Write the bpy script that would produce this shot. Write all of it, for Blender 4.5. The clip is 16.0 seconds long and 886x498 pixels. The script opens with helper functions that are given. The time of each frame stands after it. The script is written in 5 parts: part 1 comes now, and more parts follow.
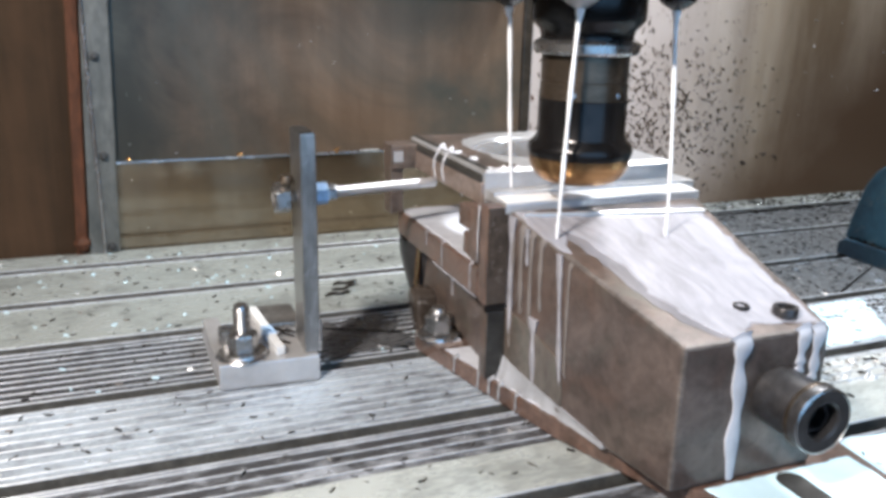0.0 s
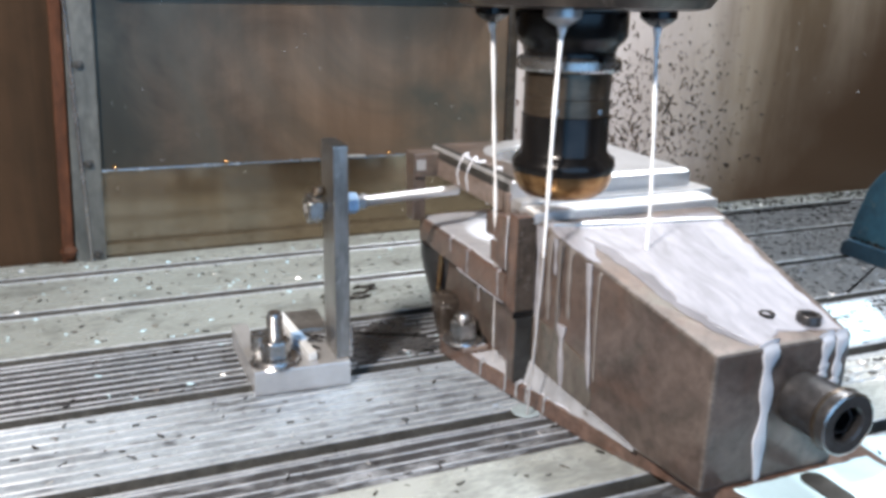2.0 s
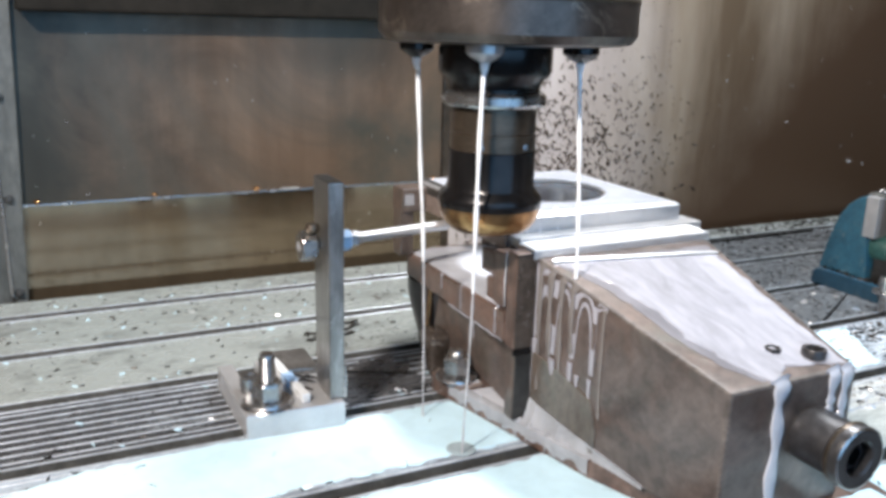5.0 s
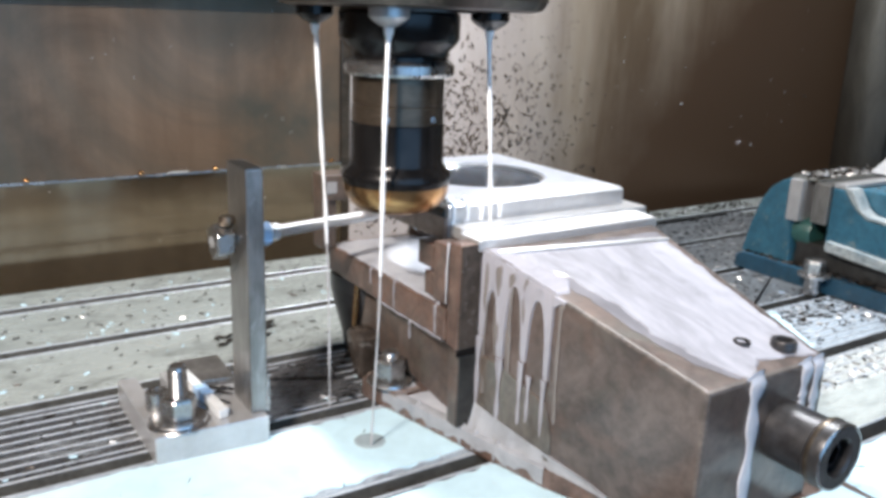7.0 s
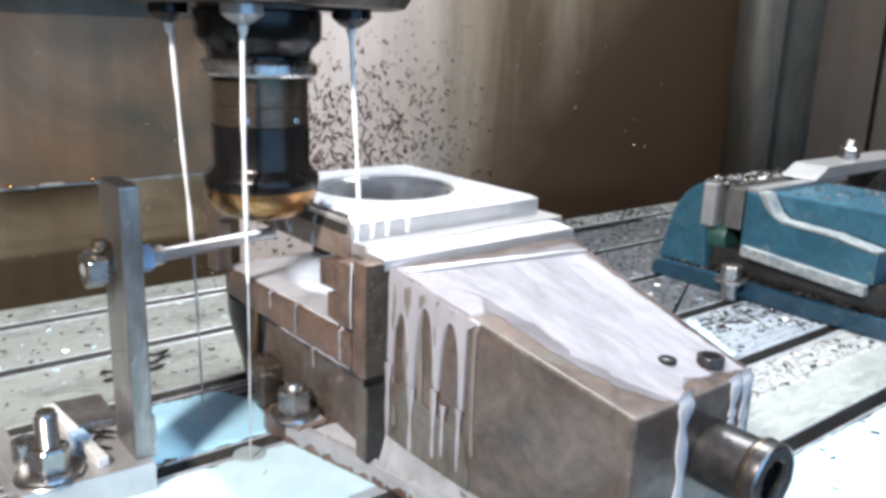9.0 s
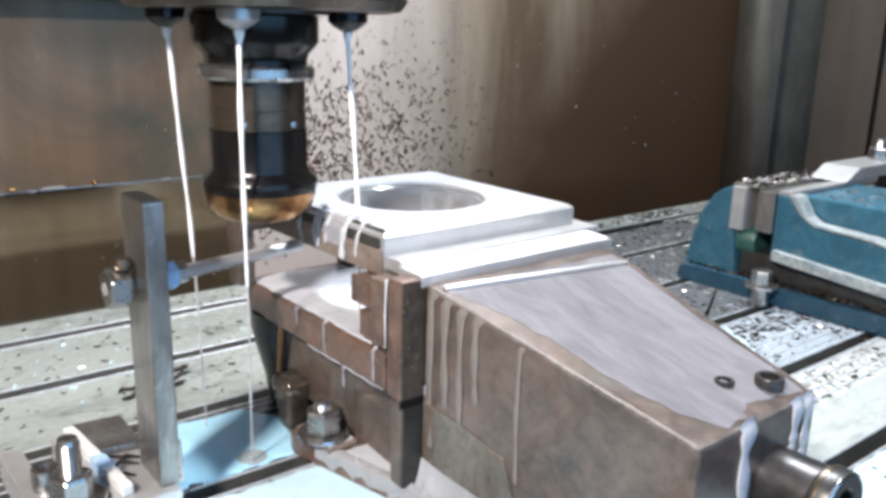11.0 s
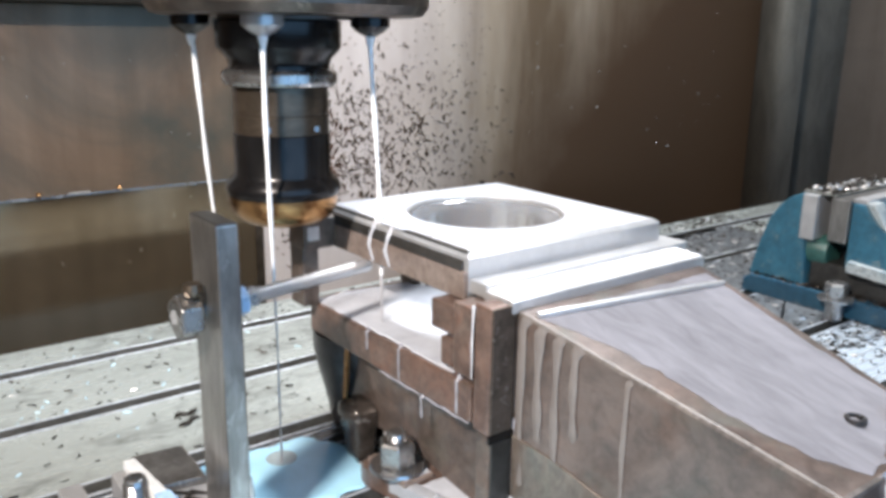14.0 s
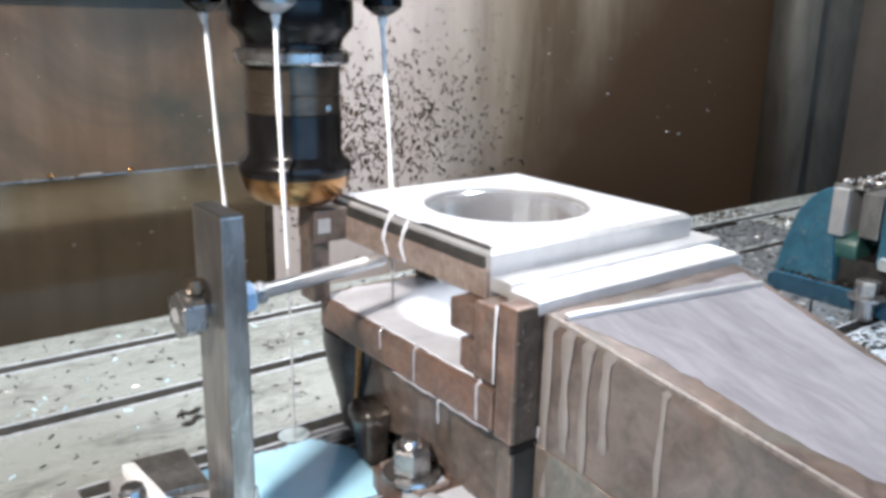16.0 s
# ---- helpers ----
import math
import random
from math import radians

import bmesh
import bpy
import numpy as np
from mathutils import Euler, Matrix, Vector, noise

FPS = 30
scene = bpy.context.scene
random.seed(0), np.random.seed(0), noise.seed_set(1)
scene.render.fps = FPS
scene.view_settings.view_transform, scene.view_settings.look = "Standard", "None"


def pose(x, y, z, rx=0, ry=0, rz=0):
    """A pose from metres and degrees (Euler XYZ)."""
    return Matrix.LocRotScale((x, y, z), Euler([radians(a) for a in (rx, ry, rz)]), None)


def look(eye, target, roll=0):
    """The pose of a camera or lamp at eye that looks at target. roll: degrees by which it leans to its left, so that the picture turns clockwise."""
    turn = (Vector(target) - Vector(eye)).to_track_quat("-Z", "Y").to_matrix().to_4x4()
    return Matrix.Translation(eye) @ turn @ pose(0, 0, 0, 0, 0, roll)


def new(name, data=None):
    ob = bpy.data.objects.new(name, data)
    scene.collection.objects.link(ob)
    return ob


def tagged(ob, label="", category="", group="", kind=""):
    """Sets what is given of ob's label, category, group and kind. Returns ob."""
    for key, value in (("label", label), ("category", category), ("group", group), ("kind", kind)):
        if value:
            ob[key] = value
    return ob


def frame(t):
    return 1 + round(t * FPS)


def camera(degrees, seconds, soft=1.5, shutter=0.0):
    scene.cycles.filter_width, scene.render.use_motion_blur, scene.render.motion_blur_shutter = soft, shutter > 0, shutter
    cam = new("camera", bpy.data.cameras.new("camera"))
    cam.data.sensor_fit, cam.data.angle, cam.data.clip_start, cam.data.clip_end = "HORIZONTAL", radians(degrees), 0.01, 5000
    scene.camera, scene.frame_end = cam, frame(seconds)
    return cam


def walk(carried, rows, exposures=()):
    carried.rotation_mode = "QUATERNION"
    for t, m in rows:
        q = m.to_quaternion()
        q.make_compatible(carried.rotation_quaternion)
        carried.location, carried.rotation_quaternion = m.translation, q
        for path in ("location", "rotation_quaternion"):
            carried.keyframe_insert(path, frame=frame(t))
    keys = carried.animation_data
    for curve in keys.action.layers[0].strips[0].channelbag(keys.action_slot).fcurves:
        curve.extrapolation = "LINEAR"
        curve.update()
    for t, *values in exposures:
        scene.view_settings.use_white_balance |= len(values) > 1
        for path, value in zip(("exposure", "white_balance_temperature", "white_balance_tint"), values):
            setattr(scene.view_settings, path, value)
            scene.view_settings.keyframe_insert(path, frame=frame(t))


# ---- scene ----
cam = camera(56.08, 16.0, soft=3.7)

# camera: seconds, place, yaw, pitch, roll
PATH = [
    (0, -0.4119, -0.6894, 0.3889, -21.27, -16.64, -1.20),
    (0.5, -0.4165, -0.6895, 0.3858, -21.29, -16.49, -1.52),
    (1, -0.4079, -0.6917, 0.3924, -21.59, -16.68, -1.04),
    (1.5, -0.4077, -0.6954, 0.4033, -22.24, -17.15, -0.95),
    (2, -0.4100, -0.6921, 0.4104, -22.13, -17.09, -1.14),
    (2.5, -0.4090, -0.6901, 0.4050, -22.29, -17.09, -1.38),
    (3, -0.4028, -0.6920, 0.4121, -22.56, -16.34, -1.18),
    (3.5, -0.3913, -0.6972, 0.4210, -23.72, -15.41, -1.15),
    (4.7, -0.3840, -0.6880, 0.4170, -25.50, -15.20, -1.45),
    (6, -0.3789, -0.6739, 0.4094, -28.14, -15.43, -1.89),
    (6.5, -0.3737, -0.6439, 0.3930, -32.12, -16.58, -2.36),
    (7, -0.3710, -0.6455, 0.3961, -32.74, -15.71, -2.16),
    (7.5, -0.3530, -0.6429, 0.3809, -35.47, -15.12, -3.24),
    (8, -0.3334, -0.6537, 0.3825, -37.93, -14.82, -2.62),
    (9.2, -0.3270, -0.6590, 0.3880, -38.50, -14.80, -1.90),
    (10.5, -0.3229, -0.6620, 0.3919, -38.55, -14.80, -1.41),
    (11, -0.3247, -0.6634, 0.3906, -38.38, -14.92, -1.45),
    (11.5, -0.3244, -0.6608, 0.3904, -38.02, -14.90, -1.53),
    (12, -0.3248, -0.6602, 0.3885, -37.75, -14.95, -1.48),
    (12.5, -0.3260, -0.6622, 0.3907, -37.56, -14.89, -1.44),
    (13, -0.3258, -0.6617, 0.3912, -37.46, -14.97, -1.31),
    (13.5, -0.3248, -0.6619, 0.3914, -37.27, -15.18, -1.18),
    (14, -0.3267, -0.6624, 0.3921, -37.09, -14.83, -0.82),
    (14.5, -0.3267, -0.6630, 0.3914, -36.89, -14.98, -0.86),
    (15, -0.3256, -0.6605, 0.3893, -36.78, -15.30, -0.81),
    (15.5, -0.3260, -0.6619, 0.3897, -36.74, -15.40, -0.68),
    (16, -0.3299, -0.6638, 0.3848, -36.41, -15.55, -1.22),
]
walk(cam, [(t, pose(x, y, z, 90 + p, r, w)) for t, x, y, z, w, p, r in PATH],
     [(0, 0.31), (7, 0.32), (10.3, 0.44), (16, 0.47)])

# the table's feed: seconds, along the slots, across them
FEED = [(0, 0, 0), (0.5, 0.0107, 0), (1, 0.0230, 0), (1.5, 0.0358, 0), (2, 0.0484, 0), (2.5, 0.0617, 0), (3, 0.0743, 0),
        (3.5, 0.0855, -0.0010), (4.2, 0.1010, -0.0085), (5, 0.1135, -0.0270), (6, 0.1193, -0.0523), (6.5, 0.1205, -0.0640),
        (7, 0.1200, -0.0745), (7.5, 0.1180, -0.0865), (8, 0.1176, -0.1040), (9.2, 0.1190, -0.1350), (10.5, 0.1204, -0.1672), (11, 0.1210, -0.1800),
        (11.5, 0.1230, -0.1900), (12, 0.1250, -0.2020), (12.5, 0.1258, -0.2146), (13, 0.1265, -0.2270), (13.5, 0.1280, -0.2380),
        (14, 0.1284, -0.2508), (14.5, 0.1278, -0.2628), (15, 0.1247, -0.2735), (15.5, 0.1169, -0.2840), (16, 0.1067, -0.2914)]
CARRIED = []

# ---- world and lights ----
world = bpy.data.worlds.new("workshop")
scene.world = world
world.use_nodes = True
bg = world.node_tree.nodes["Background"]
bg.inputs[0].default_value = (0.30, 0.60, 1.0, 1)
bg.inputs[1].default_value = 1.70


def area(name, place, target, w, h, power, color):
    lamp = bpy.data.lights.new(name, "AREA")
    lamp.shape, lamp.size, lamp.size_y, lamp.energy, lamp.color = "RECTANGLE", w, h, power, color
    ob = new(name, lamp)
    ob.matrix_world = look(place, target)
    return ob


area("work_light_glow", (-0.97, -0.63, 1.10), (0.05, 0.15, 0.1), 0.16, 0.08, 38, (1.0, 0.91, 0.83))
area("enclosure_light_glow", (0.75, 0.10, 1.50), (0.30, 0.1, 0.0), 0.9, 0.16, 46, (0.92, 0.96, 1.0))


# ---- materials ----
def material(name, base, rough=0.5, metal=0.0):
    m = bpy.data.materials.new(name)
    m.use_nodes = True
    b = m.node_tree.nodes["Principled BSDF"]
    b.inputs["Base Color"].default_value = (*base, 1)
    b.inputs["Roughness"].default_value = rough
    b.inputs["Metallic"].default_value = metal
    return m, m.node_tree, b


def node(nt, kind, **inputs):
    n = nt.nodes.new(kind)
    for k, v in inputs.items():
        n.inputs[k.replace("_", " ")].default_value = v
    return n


def coords(nt, scale=(1, 1, 1), use="Object", rot=(0, 0, 0), loc=(0, 0, 0)):
    tc = nt.nodes.new("ShaderNodeTexCoord")
    mp = nt.nodes.new("ShaderNodeMapping")
    mp.inputs["Scale"].default_value, mp.inputs["Rotation"].default_value, mp.inputs["Location"].default_value = scale, rot, loc
    nt.links.new(tc.outputs[use], mp.inputs["Vector"])
    return mp.outputs["Vector"]


def noise_tex(nt, vec, scale, detail=5, rough=0.6, dist=0.0):
    n = node(nt, "ShaderNodeTexNoise", Scale=scale, Detail=detail, Roughness=rough, Distortion=dist)
    nt.links.new(vec, n.inputs["Vector"])
    return n.outputs["Fac"]


def ramp(nt, fac, stops):
    r = nt.nodes.new("ShaderNodeValToRGB")
    while len(r.color_ramp.elements) < len(stops):
        r.color_ramp.elements.new(0.5)
    for e, (p, c) in zip(r.color_ramp.elements, stops):
        e.position, e.color = p, (*c, 1) if len(c) == 3 else c
    nt.links.new(fac, r.inputs["Fac"])
    return r.outputs["Color"]


def mix(nt, fac, a, b, kind="MIX"):
    m = nt.nodes.new("ShaderNodeMix")
    m.data_type, m.blend_type = "RGBA", kind
    for sock, v in ((m.inputs[0], fac), (m.inputs[6], a), (m.inputs[7], b)):
        if isinstance(v, bpy.types.NodeSocket):
            nt.links.new(v, sock)
        elif isinstance(v, (int, float)):
            sock.default_value = v
        else:
            sock.default_value = (*v, 1)
    return m.outputs[2]


def math_node(nt, op, a, b=0.0, clamp=False):
    m = nt.nodes.new("ShaderNodeMath")
    m.operation, m.use_clamp = op, clamp
    for sock, v in zip(m.inputs, (a, b)):
        if isinstance(v, bpy.types.NodeSocket):
            nt.links.new(v, sock)
        else:
            sock.default_value = v
    return m.outputs[0]


def bump(nt, b, height, strength=0.3, dist=0.001):
    n = node(nt, "ShaderNodeBump", Strength=strength, Distance=dist)
    nt.links.new(height, n.inputs["Height"])
    nt.links.new(n.outputs["Normal"], b.inputs["Normal"])


def worn(name, dark, light, rough=(0.3, 0.6), metal=0.0, scale=30.0, stretch=(1, 1, 1), fine=250.0, relief=0.3, spots=None, mottle=0.7):
    """A surface with blotches, fine grain and relief."""
    m, nt, b = material(name, light, rough[0], metal)
    v = coords(nt, stretch)
    big, small = noise_tex(nt, v, scale, 6, 0.65, 0.4), noise_tex(nt, v, fine, 4, 0.7)
    c = ramp(nt, big, ((0.30, dark), (0.70, light)))
    c = mix(nt, 0.35, c, mix(nt, small, dark, light))
    mid = ramp(nt, noise_tex(nt, v, scale * 4.3, 5, 0.7, 0.5), ((0.36, (0.55, 0.55, 0.55)), (0.60, (1, 1, 1))))
    c = mix(nt, mottle, c, mid, "MULTIPLY")
    if spots:
        c = mix(nt, ramp(nt, noise_tex(nt, v, scale * 2.7, 8, 0.7, 1.0), ((0.58, (0, 0, 0)), (0.68, (1, 1, 1)))), c, spots)
    nt.links.new(c, b.inputs["Base Color"])
    r = nt.nodes.new("ShaderNodeMapRange")
    r.inputs["To Min"].default_value, r.inputs["To Max"].default_value = rough
    nt.links.new(big, r.inputs["Value"])
    nt.links.new(r.outputs[0], b.inputs["Roughness"])
    bump(nt, b, small, relief, 0.0006)
    return m


def wetted(m, weight=0.5, rough=0.12):
    """A thin clear wet coat over the surface."""
    b = m.node_tree.nodes["Principled BSDF"]
    b.inputs["Coat Weight"].default_value, b.inputs["Coat Roughness"].default_value, b.inputs["Coat IOR"].default_value = weight, rough, 1.33
    return m


def stained(name, dark, light, stain, green, rough, metal, scale, stretch=(1, 1, 1)):
    """Rusty plate: broad stains of two hues, dark pits, pale scuffs and fine grain under a wet coat."""
    m, nt, b = material(name, light, rough[0], metal)
    v = coords(nt, stretch)
    big = noise_tex(nt, v, scale, 7, 0.68, 0.6)
    c = ramp(nt, big, ((0.30, dark), (0.52, tuple((p + q) / 2 for p, q in zip(dark, light))), (0.72, light)))
    c = mix(nt, ramp(nt, noise_tex(nt, coords(nt, stretch, loc=(1.7, 0.4, 2.2)), scale * 0.8, 6, 0.65, 0.8), ((0.50, (0, 0, 0)), (0.66, (0.75, 0.75, 0.75)))), c, stain)
    c = mix(nt, ramp(nt, noise_tex(nt, coords(nt, stretch, loc=(0.3, 2.4, 5.2)), scale * 1.1, 6, 0.65, 0.6), ((0.54, (0, 0, 0)), (0.70, (0.7, 0.7, 0.7)))), c, green)
    pits = noise_tex(nt, v, scale * 5, 6, 0.7, 0.4)
    c = mix(nt, 0.6, c, ramp(nt, pits, ((0.34, (0.40, 0.40, 0.40)), (0.56, (1, 1, 1)))), "MULTIPLY")
    c = mix(nt, ramp(nt, noise_tex(nt, coords(nt, stretch, loc=(4, 1, 0)), scale * 5, 7, 0.75, 1.2), ((0.66, (0, 0, 0)), (0.74, (0.5, 0.5, 0.5)))), c, tuple(min(1, x * 2.3) for x in light))
    nt.links.new(c, b.inputs["Base Color"])
    r = nt.nodes.new("ShaderNodeMapRange")
    r.inputs["To Min"].default_value, r.inputs["To Max"].default_value = rough
    nt.links.new(big, r.inputs["Value"])
    nt.links.new(r.outputs[0], b.inputs["Roughness"])
    bump(nt, b, math_node(nt, "ADD", pits, math_node(nt, "MULTIPLY", noise_tex(nt, v, 260, 4, 0.7), 0.5)), 0.55, 0.0007)
    return wetted(m)


STEEL = worn("bright_steel", (0.30, 0.30, 0.31), (0.62, 0.62, 0.63), (0.16, 0.36), 0.95, 25, (1, 1, 1), 400, 0.12, None, 0.2)
MILLED = worn("milled_steel", (0.40, 0.40, 0.41), (0.60, 0.60, 0.61), (0.26, 0.42), 0.65, 18, (1, 1, 1), 300, 0.12, None, 0.15)
NUT = worn("plated_nut_steel", (0.26, 0.26, 0.265), (0.52, 0.515, 0.51), (0.18, 0.36), 0.95, 40, (1, 1, 1), 300, 0.15, (0.20, 0.17, 0.14), 0.3)
BORE = worn("bored_mirror_steel", (0.66, 0.67, 0.70), (0.86, 0.86, 0.87), (0.12, 0.22), 0.8, 20, (1, 1, 0.2), 300, 0.05, None, 0.1)
BAR = wetted(worn("bar_steel", (0.15, 0.145, 0.14), (0.44, 0.43, 0.42), (0.22, 0.42), 0.85, 22, (1, 1, 0.3), 300, 0.25, (0.42, 0.42, 0.42)))
RAW = stained("rusty_weldment", (0.045, 0.034, 0.029), (0.168, 0.128, 0.110), (0.125, 0.078, 0.058), (0.105, 0.100, 0.085), (0.25, 0.55), 0.25, 26)
ARM = stained("rusty_arm_plate", (0.040, 0.030, 0.026), (0.168, 0.128, 0.113), (0.115, 0.074, 0.058), (0.098, 0.098, 0.084), (0.20, 0.5), 0.3, 14)
ARM_LOW = stained("greenish_wet_plate", (0.050, 0.045, 0.039), (0.185, 0.160, 0.140), (0.120, 0.086, 0.068), (0.105, 0.112, 0.092), (0.20, 0.5), 0.25, 26, (1, 1, 0.6))
RAW_RED = stained("red_brown_mill_scale", (0.060, 0.036, 0.028), (0.205, 0.135, 0.110), (0.150, 0.078, 0.055), (0.130, 0.105, 0.090), (0.25, 0.5), 0.25, 32)
# arm bevels: scuffs and patchy edge highlights share this colour
WORN_LIT_EDGE = worn("scuffed_lit_edge", (0.030, 0.024, 0.021), (0.19, 0.162, 0.148), (0.42, 0.65), 0.15, 70, (1, 1, 1), 300, 0.5)
BROWN_SIDE = worn("brown_sheen_side", (0.20, 0.15, 0.125), (0.40, 0.32, 0.285), (0.25, 0.45), 0.45, 30, (1, 1, 1), 260, 0.3)
BOSS = worn("dark_grey_boss_steel", (0.020, 0.020, 0.022), (0.085, 0.082, 0.085), (0.22, 0.45), 0.55, 30, (1, 1, 1), 260, 0.25)
BLACK = worn("black_oxide_steel", (0.008, 0.008, 0.009), (0.030, 0.028, 0.028), (0.16, 0.30), 0.6, 20, (1, 1, 1), 300, 0.05)
BROWN_STEEL = worn("tea_brown_steel", (0.05, 0.04, 0.03), (0.16, 0.125, 0.095), (0.22, 0.4), 0.8, 14, (1, 1, 2), 260, 0.1)
GOLD = worn("gold_coated_inserts", (0.30, 0.15, 0.06), (0.58, 0.34, 0.16), (0.18, 0.32), 1.0, 30, (1, 1, 6), 200, 0.1)
HEAD = worn("spindle_head_steel", (0.04, 0.036, 0.034), (0.15, 0.125, 0.11), (0.22, 0.42), 0.8, 9, (1, 1, 1), 200, 0.12, (0.22, 0.19, 0.16))
BLUE = wetted(worn("blue_machine_paint", (0.012, 0.060, 0.098), (0.036, 0.135, 0.200), (0.25, 0.5), 0.0, 22, (1, 1, 1), 200, 0.3, (0.10, 0.135, 0.145), 0.6), 0.3)
# darker copy of the vice's blue, with the base's shade in the colour
SHADED_BLUE = wetted(worn("shaded_blue_wet_paint", (0.007, 0.030, 0.055), (0.020, 0.075, 0.125), (0.2, 0.45), 0.0, 26, (1, 1, 1), 200, 0.3, (0.08, 0.10, 0.11), 0.6), 0.4)
SLOT_IRON = worn("grey_slot_walls", (0.045, 0.045, 0.043), (0.15, 0.148, 0.14), (0.35, 0.6), 0.2, 40, (1, 1, 1), 260, 0.6)
DARK_IRON = worn("dark_wet_iron", (0.02, 0.02, 0.02), (0.07, 0.068, 0.065), (0.2, 0.5), 0.4, 30, (1, 1, 1), 260, 0.4)
CHIP = worn("dark_steel_chips", (0.010, 0.008, 0.006), (0.045, 0.036, 0.030), (0.3, 0.5), 0.6, 60, (1, 1, 1), 400, 0.1)
WALL_CHIP = worn("brown_dried_chips", (0.020, 0.013, 0.009), (0.095, 0.066, 0.048), (0.4, 0.6), 0.3, 60, (1, 1, 1), 400, 0.1)
BRIGHT_CHIP = worn("bright_steel_chips", (0.45, 0.45, 0.45), (0.8, 0.8, 0.8), (0.2, 0.4), 0.7, 60, (1, 1, 1), 400, 0.1)
WHITE_BAR = worn("pale_wet_bar", (0.50, 0.51, 0.52), (0.74, 0.75, 0.76), (0.2, 0.4), 0.1, 30, (1, 1, 1), 300, 0.1, None, 0.3)
PALE_BLUE = worn("pale_blue_finish", (0.25, 0.42, 0.65), (0.42, 0.58, 0.80), (0.4, 0.6), 0.0, 30, (1, 1, 1), 300, 0.1)
FOOT_GLOSS = worn("wet_brown_foot", (0.024, 0.019, 0.016), (0.12, 0.098, 0.084), (0.06, 0.18), 0.35, 32, (1, 1, 1), 200, 0.35, (0.22, 0.20, 0.19))
RUST = worn("rusted_flange", (0.020, 0.010, 0.006), (0.115, 0.042, 0.020), (0.6, 0.85), 0.0, 26, (1, 1, 0.35), 120, 0.6, (0.030, 0.024, 0.017), 0.9)
RUST.node_tree.nodes["Principled BSDF"].inputs["Specular IOR Level"].default_value = 0.2


def coolant(name, color, rough=0.12, stretch=(1, 1, 1), low=0.72):
    m, nt, b = material(name, color, rough)
    v = coords(nt, stretch)
    big = noise_tex(nt, v, 14, 5, 0.6, 0.8)
    c = mix(nt, big, tuple(x * low for x in color), tuple(min(1, x * 1.12) for x in color))
    c = mix(nt, 0.5, c, ramp(nt, noise_tex(nt, v, 40, 5, 0.65, 0.6), ((0.35, (low, low, low)), (0.62, (1, 1, 1)))), "MULTIPLY")
    nt.links.new(c, b.inputs["Base Color"])
    b.inputs["IOR"].default_value = 1.33
    bump(nt, b, noise_tex(nt, v, 60, 3), 0.12, 0.002)
    return m


FILM = coolant("arm_coolant_film", (0.36, 0.36, 0.40), 0.10, (1.6, 0.4, 1), 0.50)
WET = coolant("wet_grey_sheen", (0.205, 0.200, 0.220), 0.10, (1.8, 0.45, 1), 0.55)
MILK = coolant("milky_coolant", (0.50, 0.515, 0.565))
POOL = coolant("pooled_coolant", (0.50, 0.675, 0.755), 0.10, (1, 1, 1), 0.85)
# bluer copy of the pool coolant, its blue shade mixed into the colour
SHADE_POOL = coolant("shade_blue_coolant", (0.36, 0.63, 0.80), 0.10, (1, 1, 1), 0.85)
THIN = coolant("thin_coolant_film", (0.175, 0.158, 0.152), 0.10)
BANK = coolant("banked_coolant", (0.33, 0.34, 0.365), 0.12, (1, 1, 1), 0.6)
THIN_MILK = coolant("thinned_coolant", (0.46, 0.45, 0.46), 0.14)
RIPPLE = coolant("stirred_coolant", (0.34, 0.41, 0.44), 0.1)
CURTAIN = coolant("coolant_curtain", (0.31, 0.305, 0.34), 0.14, (1, 2, 0.5), 0.7)
FOAM = coolant("foaming_coolant", (0.88, 0.88, 0.90), 0.3)


def table_mat(name, dry, wet, amount):
    """Ground cast iron under a patchy milky film."""
    m, nt, b = material(name, dry, 0.35)
    v = coords(nt, (1, 2.4, 1))
    f = math_node(nt, "ADD", math_node(nt, "MULTIPLY", noise_tex(nt, v, 6, 5, 0.6, 0.5), 0.5), math_node(nt, "MULTIPLY", noise_tex(nt, v, 34, 6, 0.68, 0.5), 0.5))
    g = noise_tex(nt, v, 90, 4, 0.7)
    film = ramp(nt, math_node(nt, "ADD", f, math_node(nt, "MULTIPLY", g, 0.16)), ((amount, (0, 0, 0)), (amount + 0.14, (1, 1, 1))))
    iron = mix(nt, g, tuple(x * 0.6 for x in dry), tuple(x * 1.3 for x in dry))
    nt.links.new(mix(nt, film, iron, wet), b.inputs["Base Color"])
    b.inputs["Metallic"].default_value = 0.15
    nt.links.new(ramp(nt, f, ((0.3, (0.42, 0.42, 0.42)), (0.7, (0.16, 0.16, 0.16)))), b.inputs["Roughness"])
    bump(nt, b, g, 0.25, 0.0006)
    return m


TABLE_PALE = table_mat("table_under_film", (0.120, 0.127, 0.121), (0.255, 0.275, 0.265), 0.44)
TABLE_GREY = table_mat("table_half_wet", (0.050, 0.051, 0.056), (0.33, 0.35, 0.385), 0.57)
TABLE_WET = table_mat("table_wet_strip", (0.110, 0.122, 0.140), (0.34, 0.39, 0.44), 0.47)
TABLE_PLAIN = table_mat("table_plain_strip", (0.270, 0.292, 0.285), (0.40, 0.43, 0.42), 0.5)
TABLE_CLEAN = table_mat("table_pale_strip", (0.28, 0.29, 0.28), (0.46, 0.48, 0.47), 0.48)
# the post's shadow across this strip is partly put into its dark iron
TABLE_DARK = table_mat("table_dark_strip", (0.035, 0.036, 0.040), (0.28, 0.30, 0.32), 0.60)
